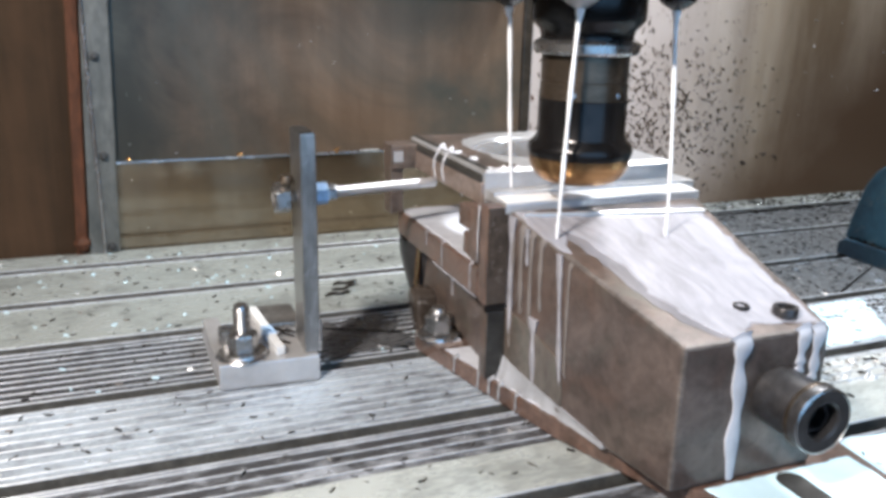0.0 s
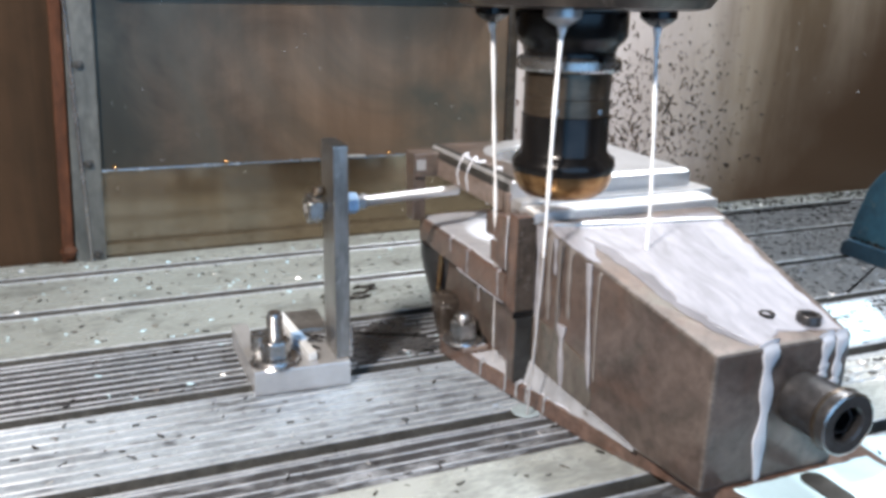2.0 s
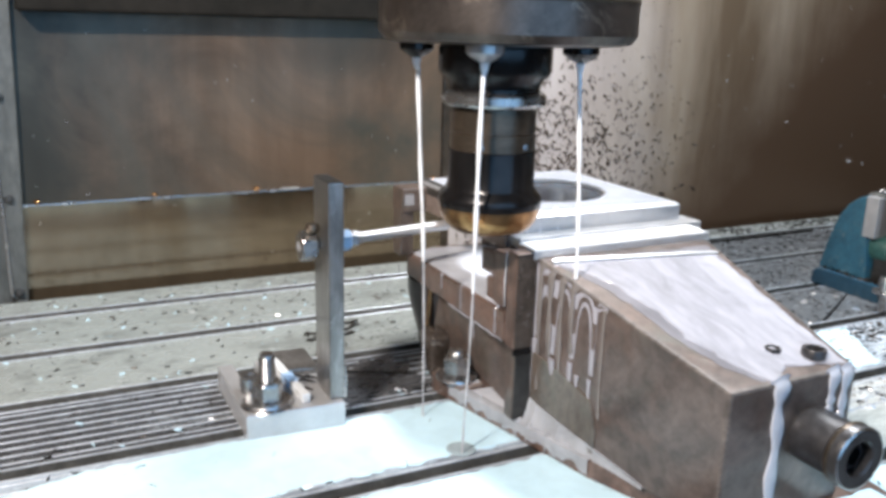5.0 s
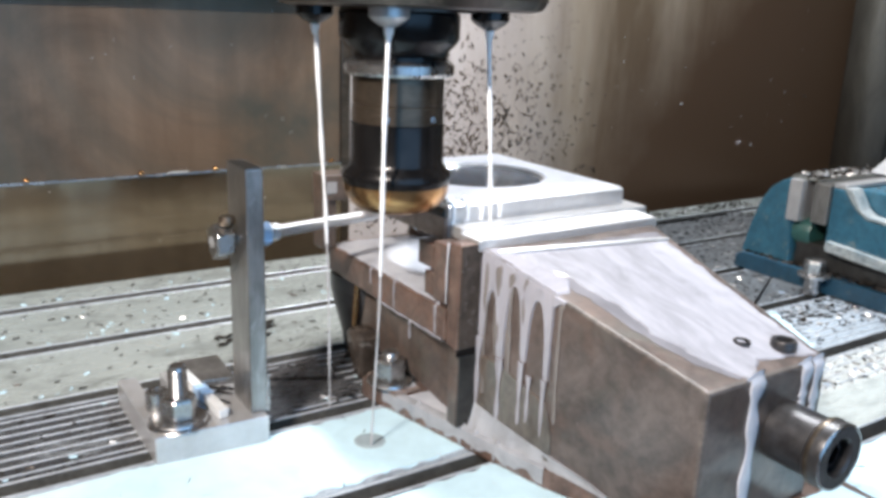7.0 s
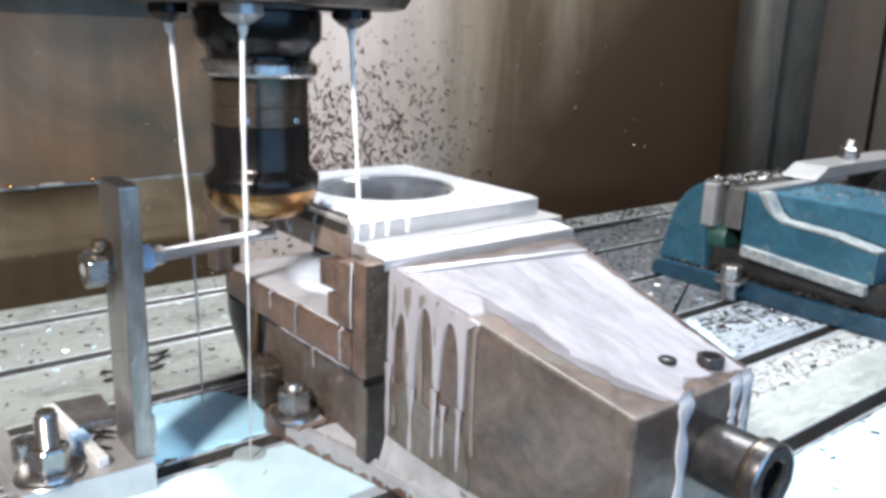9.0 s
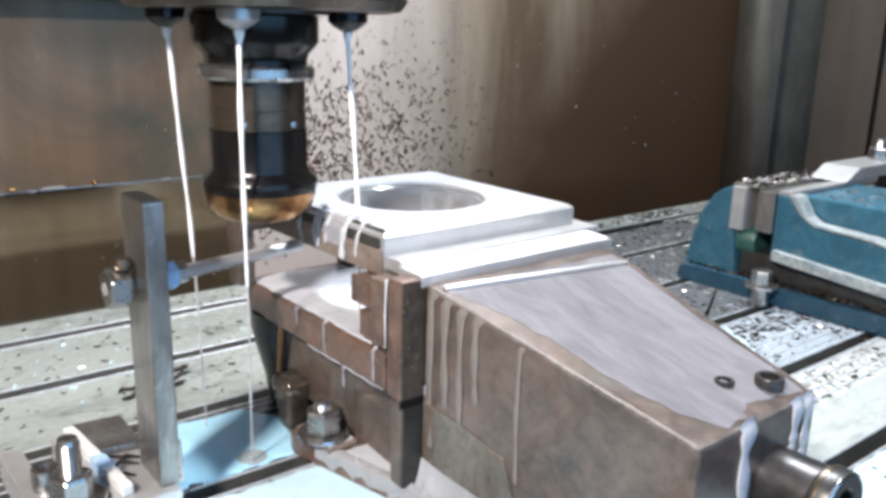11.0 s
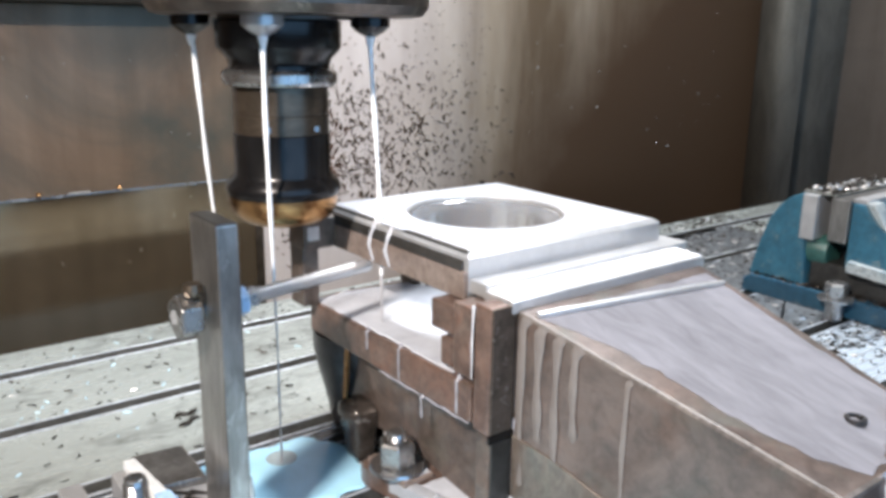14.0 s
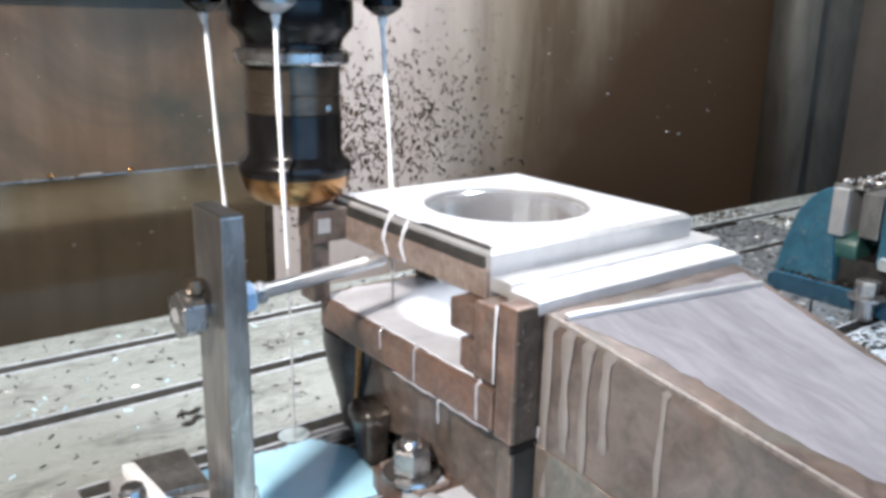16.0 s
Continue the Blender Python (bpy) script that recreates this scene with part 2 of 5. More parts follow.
RIDGE = worn("scraped_ridge", (0.34, 0.37, 0.40), (0.60, 0.63, 0.68), (0.25, 0.45), 0.3, 20, (1, 1, 1), 200, 0.1)


def wall_mat(name, base, tint, rough, patch=None, metal=0.75, cloudy=None):
    """Sheet steel with dried oil: vertical runs, blotches, a painted dark left end, and for one panel the dried splash
    field.
    """
    m, nt, b = material(name, base, rough, metal)
    v = coords(nt)
    runs = noise_tex(nt, coords(nt, (9, 9, 0.7)), 3, 5, 0.6, 0.3)
    blot = noise_tex(nt, v, 3.2, 6, 0.65, 0.8)
    fine = noise_tex(nt, v, 180, 4, 0.7)
    c = mix(nt, ramp(nt, math_node(nt, "ADD", math_node(nt, "MULTIPLY", runs, 0.45), math_node(nt, "MULTIPLY", blot, 0.55)), ((0.34, (0, 0, 0)), (0.66, (1, 1, 1)))), base, tint)
    c = mix(nt, 0.18, c, mix(nt, fine, tuple(x * 0.5 for x in base), tuple(min(1, x * 1.5) for x in base)))
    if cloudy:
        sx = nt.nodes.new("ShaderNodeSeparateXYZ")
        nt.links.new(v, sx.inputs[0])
        # dimmer reflection towards the left end, painted as a darker colour
        left_shade = math_node(nt, "ADD", sx.outputs[0], math_node(nt, "MULTIPLY", blot, 0.5))
        c = mix(nt, ramp(nt, math_node(nt, "ADD", left_shade, 0.3), ((0.16, (1.0, 1.0, 1.0)), (0.48, (0, 0, 0)))), c, tuple(x * 0.36 for x in cloudy))
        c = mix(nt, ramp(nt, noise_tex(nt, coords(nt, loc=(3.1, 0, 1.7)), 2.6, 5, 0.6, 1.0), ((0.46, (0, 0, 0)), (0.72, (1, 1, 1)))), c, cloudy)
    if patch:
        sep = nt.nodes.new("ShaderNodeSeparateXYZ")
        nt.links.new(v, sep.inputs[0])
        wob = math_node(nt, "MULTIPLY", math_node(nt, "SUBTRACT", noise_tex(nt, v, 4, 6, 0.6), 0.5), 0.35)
        # oily film and its dark reflections, painted brown, begin along a slanting front
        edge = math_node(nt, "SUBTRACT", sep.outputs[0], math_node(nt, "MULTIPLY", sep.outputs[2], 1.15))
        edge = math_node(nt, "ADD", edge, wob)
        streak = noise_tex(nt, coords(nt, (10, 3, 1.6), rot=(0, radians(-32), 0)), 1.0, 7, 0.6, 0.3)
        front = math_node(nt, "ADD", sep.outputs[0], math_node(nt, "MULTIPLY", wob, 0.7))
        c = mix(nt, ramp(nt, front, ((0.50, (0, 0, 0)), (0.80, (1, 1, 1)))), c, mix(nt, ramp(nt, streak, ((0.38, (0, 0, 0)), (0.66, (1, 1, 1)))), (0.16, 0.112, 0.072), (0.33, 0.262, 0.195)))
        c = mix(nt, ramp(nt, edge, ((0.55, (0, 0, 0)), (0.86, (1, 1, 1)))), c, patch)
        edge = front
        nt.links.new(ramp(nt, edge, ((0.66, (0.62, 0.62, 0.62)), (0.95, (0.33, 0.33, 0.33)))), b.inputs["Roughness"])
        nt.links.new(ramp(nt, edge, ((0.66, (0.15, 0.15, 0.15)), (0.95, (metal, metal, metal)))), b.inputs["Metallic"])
    nt.links.new(c, b.inputs["Base Color"])
    bump(nt, b, fine, 0.1, 0.0004)
    return m


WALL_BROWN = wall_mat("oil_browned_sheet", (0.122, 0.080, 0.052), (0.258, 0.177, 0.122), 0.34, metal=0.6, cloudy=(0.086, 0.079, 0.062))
WALL_LOW = wall_mat("lower_browned_sheet", (0.20, 0.150, 0.096), (0.34, 0.262, 0.178), 0.12, metal=0.85)
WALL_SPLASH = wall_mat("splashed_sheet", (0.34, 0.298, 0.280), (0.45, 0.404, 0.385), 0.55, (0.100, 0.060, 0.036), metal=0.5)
WALL_SIDE = wall_mat("side_sheet", (0.105, 0.092, 0.082), (0.165, 0.145, 0.130), 0.45)
WALL_RUSTY = wall_mat("rust_brown_sheet", (0.018, 0.012, 0.007), (0.066, 0.036, 0.020), 0.75, metal=0.0)
WALL_RUSTY.node_tree.nodes["Principled BSDF"].inputs["Specular IOR Level"].default_value = 0.12
RAIL = worn("galvanised_strip", (0.060, 0.064, 0.060), (0.165, 0.168, 0.160), (0.35, 0.55), 0.5, 14, (1, 1, 0.4), 200, 0.3)


# ---- mesh helpers ----
def thing(name, at, label, category, group="", carried=True, kind=""):
    ob = new(name)
    ob.location = at
    tagged(ob, label, category, group, kind)
    if carried:
        CARRIED.append(ob)
    return ob


def base_of(ob):
    p = Vector(ob.location)
    return p + base_of(ob.parent) if ob.parent else p


EDGES = {ARM.name: WORN_LIT_EDGE, TABLE_PALE.name: SLOT_IRON, TABLE_GREY.name: SLOT_IRON, TABLE_WET.name: SLOT_IRON, TABLE_PLAIN.name: SLOT_IRON, TABLE_DARK.name: SLOT_IRON}


def part(name, bm, mat, parent=None, label="", smooth=False, carried=True):
    """One mesh, given in the table's own coordinates, under a thing or part."""
    if parent is not None:
        bmesh.ops.translate(bm, verts=bm.verts, vec=-base_of(parent))
    bmesh.ops.recalc_face_normals(bm, faces=bm.faces)
    me = bpy.data.meshes.new(name)
    bm.to_mesh(me)
    bm.free()
    me.materials.append(mat)
    me.materials.append(EDGES.get(mat.name, mat))
    if smooth:
        me.shade_smooth()
        me.set_sharp_from_angle(angle=radians(35))
    ob = new(name, me)
    if parent is not None:
        ob.parent = parent
    if label:
        ob["label"] = label
    return ob


def bevelled(bm, w, seg=2):
    if w:
        bmesh.ops.bevel(bm, geom=bm.edges[:], offset=w, segments=seg, affect="EDGES", profile=0.6, material=1)
    return bm


def box(x0, x1, y0, y1, z0, z1, bevel=0.0015, seg=2):
    bm = bmesh.new()
    bmesh.ops.create_cube(bm, size=1, matrix=Matrix.LocRotScale(((x0 + x1) / 2, (y0 + y1) / 2, (z0 + z1) / 2), None, (x1 - x0, y1 - y0, z1 - z0)))
    return bevelled(bm, bevel, seg)


def prism(points, lo, hi, axis="z", bevel=0.0015, top=None):
    """A polygon pushed along an axis; top: a function that lifts the upper face."""
    def place(a, b, h):
        return {"z": (a, b, h), "y": (a, h, b), "x": (h, a, b)}[axis]
    bm = bmesh.new()
    low = [bm.verts.new(place(a, b, lo)) for a, b in points]
    up = [bm.verts.new(place(a, b, top(a, b) if top else hi)) for a, b in points]
    bm.faces.new(low)
    bm.faces.new(up)
    for i in range(len(points)):
        j = (i + 1) % len(points)
        bm.faces.new((low[i], low[j], up[j], up[i]))
    bmesh.ops.recalc_face_normals(bm, faces=bm.faces)
    return bevelled(bm, bevel)


def lathe(profile, centre=(0, 0, 0), axis="z", n=48, wobble=0.0):
    """A turned shape from (radius, height) pairs along an axis."""
    turn = {"z": Matrix(), "x": Euler((0, radians(90), 0)).to_matrix().to_4x4(), "y": Euler((radians(-90), 0, 0)).to_matrix().to_4x4()}[axis]
    m = Matrix.Translation(centre) @ turn
    bm = bmesh.new()
    rings = []
    for r, h in profile:
        if r < 1e-6:
            rings.append([bm.verts.new(m @ Vector((0, 0, h)))])
        else:
            rings.append([bm.verts.new(m @ Vector((r * math.cos(2 * math.pi * i / n), r * math.sin(2 * math.pi * i / n), h))) for i in range(n)])
    for a, b in zip(rings, rings[1:]):
        for i in range(n):
            j = (i + 1) % n
            f = [a[i % len(a)], a[j % len(a)], b[j % len(b)], b[i % len(b)]]
            f = list(dict.fromkeys(f))
            if len(f) > 2:
                bm.faces.new(f)
    return bm


def hexnut(centre, across, height, axis="z", hole=0.0):
    r = across / math.sqrt(3)
    bm = lathe([(hole or 0.0001, 0), (r * 0.90, 0), (r, height * 0.08), (r, height * 0.88), (r * 0.88, height), (hole or 0.0001, height)], centre, axis, 6)
    return bevelled(bm, 0.0006, 1)


def thread(centre, r, length, axis="z", pitch=0.0025):
    prof = [(0, 0)]
    h = 0.0
    while h < length - pitch:
        prof += [(r, h), (r * 0.88, h + pitch * 0.5)]
        h += pitch
    prof += [(r * 0.85, length - 0.001), (r * 0.7, length), (0, length)]
    return lathe(prof, centre, axis, 24)


def tube(points, radii, n=10, squash=None):
    """A round run along points; one radius a point."""
    bm = bmesh.new()
    rings = []
    for i, p in enumerate(points):
        p = Vector(p)
        d = (Vector(points[min(i + 1, len(points) - 1)]) - Vector(points[max(i - 1, 0)])).normalized()
        u = d.cross(Vector((0.3, 1, 0.2))).normalized()
        w = d.cross(u)
        offs = [(u * math.cos(2 * math.pi * k / n) + w * math.sin(2 * math.pi * k / n)) * radii[i] for k in range(n)]
        if squash:
            offs = [Vector((o.x * squash[0], o.y * squash[1], o.z * squash[2])) for o in offs]
        rings.append([bm.verts.new(p + o) for o in offs])
    for a, b in zip(rings, rings[1:]):
        for k in range(n):
            bm.faces.new((a[k], a[(k + 1) % n], b[(k + 1) % n], b[k]))
    bm.faces.new(rings[0])
    bm.faces.new(rings[-1])
    return bm


def merge(*bms):
    out = bmesh.new()
    for b in bms:
        me = bpy.data.meshes.new("tmp")
        b.to_mesh(me)
        b.free()
        out.from_mesh(me)
        bpy.data.meshes.remove(me)
    return out


# ---- enclosure ----
def setting(name, bm, mat, label, category="wall"):
    ob = part(name, bm, mat, None, label)
    return tagged(ob, label, category, "", "structure")


WY = 0.6676
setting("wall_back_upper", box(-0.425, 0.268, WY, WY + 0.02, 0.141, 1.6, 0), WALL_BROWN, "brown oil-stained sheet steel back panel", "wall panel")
setting("wall_back_lower", box(-0.425, 0.275, WY + 0.004, WY + 0.024, -0.35, 0.137, 0), WALL_LOW, "glossy dark brown lower sheet steel panel", "wall panel")
setting("wall_back_splashed", box(0.288, 1.90, WY, WY + 0.02, -0.35, 1.6, 0), WALL_SPLASH, "pale splashed steel panel turning oily brown, dark reflections painted in", "wall panel")
setting("wall_back_rusty", box(-1.25, -0.4265, WY + 0.006, WY + 0.03, -0.35, 1.6, 0), WALL_RUSTY, "rust brown sheet steel panel", "wall panel")
setting("wall_seam_trim", box(0.2695, 0.2865, WY - 0.004, WY + 0.02, 0.141, 1.6, 0.002), BROWN_STEEL, "dark steel joint strip between two panels", "trim")
setting("wall_seam_trim_lower", box(0.2735, 0.2895, WY + 0.0025, WY + 0.026, -0.35, 0.1405, 0.001), BROWN_STEEL, "dark steel joint strip between two panels", "trim")
setting("trim_seam_lip", box(-0.422, 0.268, WY - 0.003, WY + 0.012, 0.1375, 0.1405, 0.001), STEEL, "thin bright folded edge of a steel panel", "trim")
setting("wall_right", box(1.90, 1.92, -1.7, WY + 0.02, -0.35, 1.6, 0), WALL_SIDE, "dark grey sheet steel side wall", "wall")
setting("wall_right_seam", box(1.894, 1.8995, 0.336, 0.348, -0.30, 1.6, 0.001), BLACK, "dark joint in the side wall", "trim")
# cove added for the soft shadow band in the corner, darkness in its colour
setting("wall_corner_shade", prism([(1.74, WY - 0.002), (1.898, WY - 0.002), (1.898, WY - 0.16)] + [(1.898 - 0.158 * math.sin(a), WY - 0.16 + 0.158 * math.cos(a)) for a in [k * math.pi / 24 for k in range(1, 12)]], -0.35, 1.6, "z", 0), worn("corner_shade", (0.085, 0.083, 0.072), (0.165, 0.156, 0.138), (0.55, 0.8), 0.2, 6, (1, 1, 0.3)), "rounded corner piece with the corner's shade painted in", "wall").data.shade_smooth()
setting("wall_left", box(-1.27, -1.25, -1.7, WY + 0.03, -0.35, 1.6, 0), WALL_SIDE, "dark sheet steel side wall", "wall")
setting("ceiling", box(-1.27, 1.92, -1.7, WY + 0.03, 1.602, 1.62, 0), WALL_SIDE, "dark sheet steel enclosure roof", "ceiling")
setting("floor", box(-1.27, 1.92, -1.7, WY + 0.03, -0.37, -0.352, 0), DARK_IRON, "dark wet chip tray under the table", "floor")
setting("wall_front_left", box(-1.25, -1.0, -1.72, -1.70, -0.35, 1.6, 0), WALL_SIDE, "sheet steel front beside the open door", "wall")
setting("wall_front_right", box(0.9, 1.90, -1.72, -1.70, -0.35, 1.6, 0), WALL_SIDE, "sheet steel front beside the open door", "wall")
setting("wall_front_sill", box(-0.998, 0.898, -1.72, -1.70, -0.35, -0.05, 0), WALL_SIDE, "sheet steel sill of the open door", "wall")

# guard strip with its bolts, and the rusted flange beside it
rail = thing("guard_strip", (-0.436, WY - 0.02, 0), "grey galvanised guard strip bolted to the back wall", "guard strip", carried=False)
part("strip", prism([(-0.482, -0.30), (-0.432, -0.30), (-0.4225, 0.0), (-0.4075, 0.40), (-0.368, 1.6), (-0.388, 1.6), (-0.447, 0.40), (-0.467, 0.0)], WY - 0.012, WY - 0.002, "y", 0.002), RAIL, rail)
part("bead", tube([(-0.4440, WY - 0.013, -0.3), (-0.4440, WY - 0.013, 0.10), (-0.4452, WY - 0.013, 0.25), (-0.4455, WY - 0.013, 0.9), (-0.4455, WY - 0.013, 1.6)], [0.0026, 0.0032, 0.0030, 0.0024, 0.003]), STEEL, rail, "bright worn sealing bead", True)
for z in (0.01, 0.153, 0.300, 0.44, 0.60, 0.8):
    b = part("bolt", merge(lathe([(0, -0.007), (0.0055, -0.006), (0.0065, -0.003), (0.0065, 0.0)], (-0.434, WY - 0.0125, z), "y", 20), hexnut((-0.434, WY - 0.0225, z), 0.006, 0.003, "y")), DARK_IRON, rail, "dark socket bolt", True)
flange = thing("rusted_flange", (-0.478, WY - 0.01, 0), "orange rusted steel flange beside the guard strip", "flange", carried=False)
part("web", prism([(-0.505, -0.30), (-0.484, -0.30), (-0.469, 0.0), (-0.449, 0.40), (-0.390, 1.6), (-0.408, 1.6), (-0.466, 0.40), (-0.486, 0.0)], WY - 0.009, WY + 0.004, "y", 0.002), RUST, flange)
part("clump", lathe([(0, 0.012), (0.009, 0.008), (0.013, 0.0), (0.008, -0.010), (0, -0.014)], (-0.476, WY - 0.014, 0.020), "z", 9), RUST, flange, "caked rusty swarf lump")
for x, z in ((-0.3984, 0.1395), (-0.2305, 0.1395), (-0.07, 0.1395), (0.0462, 0.1395), (0.252, 0.1395)):
    r = thing("rivet", (x, WY - 0.003, z), "small bright rivet on the panel seam", "rivet", "rivets along the panel seam", False)
    part("rivet_head", lathe([(0.0045, 0.003), (0.0042, 0.0), (0.0025, -0.0022), (0, -0.003)], (x, WY - 0.003, z + 0.004), "y", 16), GOLD, r, smooth=True)
lump = thing("chip_clump", (-0.018, WY - 0.004, 0.142), "clump of bright chips stuck on the seam", "chips", carried=False)
part("flakes", merge(*[tube([(-0.032 + 0.006 * k, WY - 0.006, 0.142 + 0.001 * (k % 2)), (-0.026 + 0.006 * k, WY - 0.008, 0.144), (-0.021 + 0.006 * k, WY - 0.005, 0.1415)], [0.0008, 0.0017, 0.0007], 6) for k in range(5)]), BRIGHT_CHIP, lump)

# ---- machine table ----
SLOTS = (0.590, 0.438, 0.286, 0.134, -0.016, -0.166, -0.316)
HALF = 0.0095
table = thing("machine_table", (0, 0, -0.12), "grey cast iron T-slot machine table wet with milky coolant", "machine table")
edges = [0.665] + [e for s in SLOTS for e in (s + HALF, s - HALF)] + [-0.43]
for i in range(0, len(edges), 2):
    y1, y0 = edges[i], edges[i + 1]
    if i == 10:
        part("strip", box(-1.15, 0.10, -0.0885, y1, -0.03, 0, 0), TABLE_GREY, table, "blotched half of a grooved table strip")
        part("strip", box(0.10, 1.45, -0.0885, y1, -0.03, 0, 0), TABLE_CLEAN, table, "pale half of a grooved table strip")
        y1 = -0.0885
    bm = box(-1.15, 1.45, y0, y1, -0.03, 0, 0)
    bmesh.ops.recalc_face_normals(bm, faces=bm.faces)
    # side faces take the darker slot colour
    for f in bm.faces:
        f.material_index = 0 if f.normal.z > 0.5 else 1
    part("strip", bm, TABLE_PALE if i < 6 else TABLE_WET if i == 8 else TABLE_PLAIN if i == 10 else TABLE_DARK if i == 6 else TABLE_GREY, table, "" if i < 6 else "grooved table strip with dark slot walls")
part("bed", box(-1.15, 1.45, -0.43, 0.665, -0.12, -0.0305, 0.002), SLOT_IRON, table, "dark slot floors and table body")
for s in SLOTS[:6]:
    for e in (s + HALF + 0.0015, s - HALF - 0.0015):
        part("slot_lip", box(-1.15, 1.45, e - 0.0012, e + 0.0012, -0.001, 0.0012, 0.0004, 1), RIDGE, table, "bright worn slot edge")
for lo, hi in ((0.152, 0.268), (0.002, 0.118), (-0.083, -0.032)):
    n = int((hi - lo) / 0.0155)
    for k in range(n + 1):
        y = lo + 0.004 + k * 0.0155
        part("ridge", box(-1.15, 1.45, y - 0.0011, y + 0.0011, -0.001, 0.0011, 0.0004, 1), RIDGE, table, "bright fine ridge")


# ---- loose chips ----
def flakes(name, count, spot, size, mat, label, seed, flat=0.25, carried=True, normal="z", broad=(0.16, 0.38)):
    """Many curled flakes in one mesh; spot(rng) gives a place or None."""
    rng = random.Random(seed)
    verts, faces = [], []
    while count > 0:
        p = spot(rng)
        if p is None:
            continue
        count -= 1
        l, a = size * rng.uniform(0.5, 1.5), rng.uniform(0, math.tau)
        w, h = l * rng.uniform(*broad), l * flat * rng.uniform(0.4, 1.2)
        bend = rng.uniform(-0.6, 0.6)
        k0 = len(verts)
        for s in (-1, -0.35, 0.35, 1):
            along, off = s * l / 2, bend * l * 0.22 * (1 - s * s)
            ww = w * (1 - 0.6 * abs(s))
            for side, up in ((-1, 0), (0, 1), (1, 0)):
                u, v = along, off + side * ww / 2
                du, dv = u * math.cos(a) - v * math.sin(a), u * math.sin(a) + v * math.cos(a)
                hh = 0.0002 + up * h
                verts.append((p[0] + du, p[1] + dv, p[2] + hh) if normal == "z" else (p[0] + du, p[1] - hh, p[2] + dv))
        for q in range(3):
            for r in range(2):
                b = k0 + q * 3 + r
                faces.append((b, b + 1, b + 4, b + 3))
    me = bpy.data.meshes.new(name)
    me.from_pydata(verts, [], faces)
    me.materials.append(mat)
    ob = new(name, me)
    tagged(ob, label, "chips", "", "stuff")
    if carried:
        CARRIED.append(ob)
    return ob


def wall_spot(rng):
    """Thickest low behind the tool, thinning upwards and sideways."""
    x, z = rng.gauss(0.47, 0.145), rng.gauss(0.17, 0.085)
    if x < 0.30 or x > 0.95 or z > 0.50:
        return None
    return x, WY - 0.0003, z


flakes("stuck_chips", 1500, wall_spot, 0.0082, WALL_CHIP, "dark curled steel chips stuck to the splashed panel", 3, 0.12, False, "y", (0.30, 0.55))
flakes("stuck_chips", 420, lambda rng: (rng.uniform(0.30, 0.80), WY - 0.0003, rng.uniform(0.02, 0.48)), 0.0046, WALL_CHIP, "small dark chips scattered over the splashed panel", 33, 0.12, False, "y")
flakes("stuck_chips", 260, lambda rng: (min(0.6, max(0.292, rng.gauss(0.38, 0.05))), WY - 0.0003, rng.gauss(0.15, 0.05)), 0.0080, RUST, "rust-brown chips stuck to the splashed panel", 34, 0.12, False, "y", (0.30, 0.55))


def on_strip(y0, y1, x0=-0.9, x1=1.3):
    def spot(rng):
        x, y = rng.uniform(x0, x1), rng.uniform(y0, y1)
        if any(abs(y - s) < HALF + 0.006 for s in SLOTS):
            return None
        return x, y, 0.0
    return spot


flakes("table_chips", 520, on_strip(0.15, 0.655, -0.8, 0.2), 0.0056, CHIP, "dark steel chips scattered on the wet table", 5)
flakes("table_chips", 360, on_strip(-0.13, 0.28, -0.8, 0.3), 0.0068, CHIP, "dark steel chips scattered on the grooved table strips", 6)
flakes("bright_chips", 80, on_strip(-0.1, 0.65, -0.8, 0.25), 0.0055, BRIGHT_CHIP, "bright steel chips on the wet table", 7)
flakes("chip_drift", 6500, on_strip(0.06, 0.655, 0.24, 1.15), 0.0058, CHIP, "dense dark chips heaped round the vice", 8, 0.35)
flakes("bright_chips", 1500, on_strip(0.02, 0.655, 0.24, 1.15), 0.0062, BRIGHT_CHIP, "bright chips among the dark ones by the vice", 9, 0.3)

flakes("coolant_drops", 130, on_strip(0.15, 0.655, -0.8, 0.25), 0.006, POOL, "small white drops standing on the wet table", 12, 0.30)
flakes("wall_drops", 46, lambda rng: (rng.uniform(-0.4, 0.26), WY - 0.0003, rng.uniform(-0.05, 0.6)), 0.003, BRIGHT_CHIP, "tiny bright specks on the brown panels", 13, 0.4, False, "y")
flakes("wall_drops", 26, lambda rng: (rng.uniform(0.85, 1.6), WY - 0.0003, rng.uniform(0.05, 0.5)), 0.006, MILLED, "pale specks on the oily panel", 14, 0.3, False, "y")


def in_slots(rng):
    return rng.uniform(-0.8, 1.2), rng.choice(SLOTS[:5]) + rng.uniform(-0.009, 0.009), -0.022 + rng.uniform(0, 0.012)


flakes("strip_chips", 240, on_strip(-0.085, -0.03, 0.17, 0.62), 0.0065, BRIGHT_CHIP, "bright chips on the fine-ridged strip", 15, 0.3)
flakes("strip_chips", 300, on_strip(-0.085, 0.115, 0.25, 0.70), 0.007, CHIP, "dark chips on the ridged strips by the vice", 16, 0.3)
flakes("pool_chips", 60, on_strip(-0.31, -0.18, 0.17, 0.6), 0.006, CHIP, "dark chips floating on the front pool", 17, 0.5)
flakes("slot_chips", 900, in_slots, 0.010, CHIP, "wet dark chips lying in the T-slots", 10, 0.4)

# ---- workpiece weldment ----
work = thing("clevis_weldment", (0.04, 0.1, 0.0), "rusty brown welded clevis with a freshly milled bored top plate", "workpiece")


def slope(x, y):
    return 0.1445 + 0.222 * (y + 0.2226)


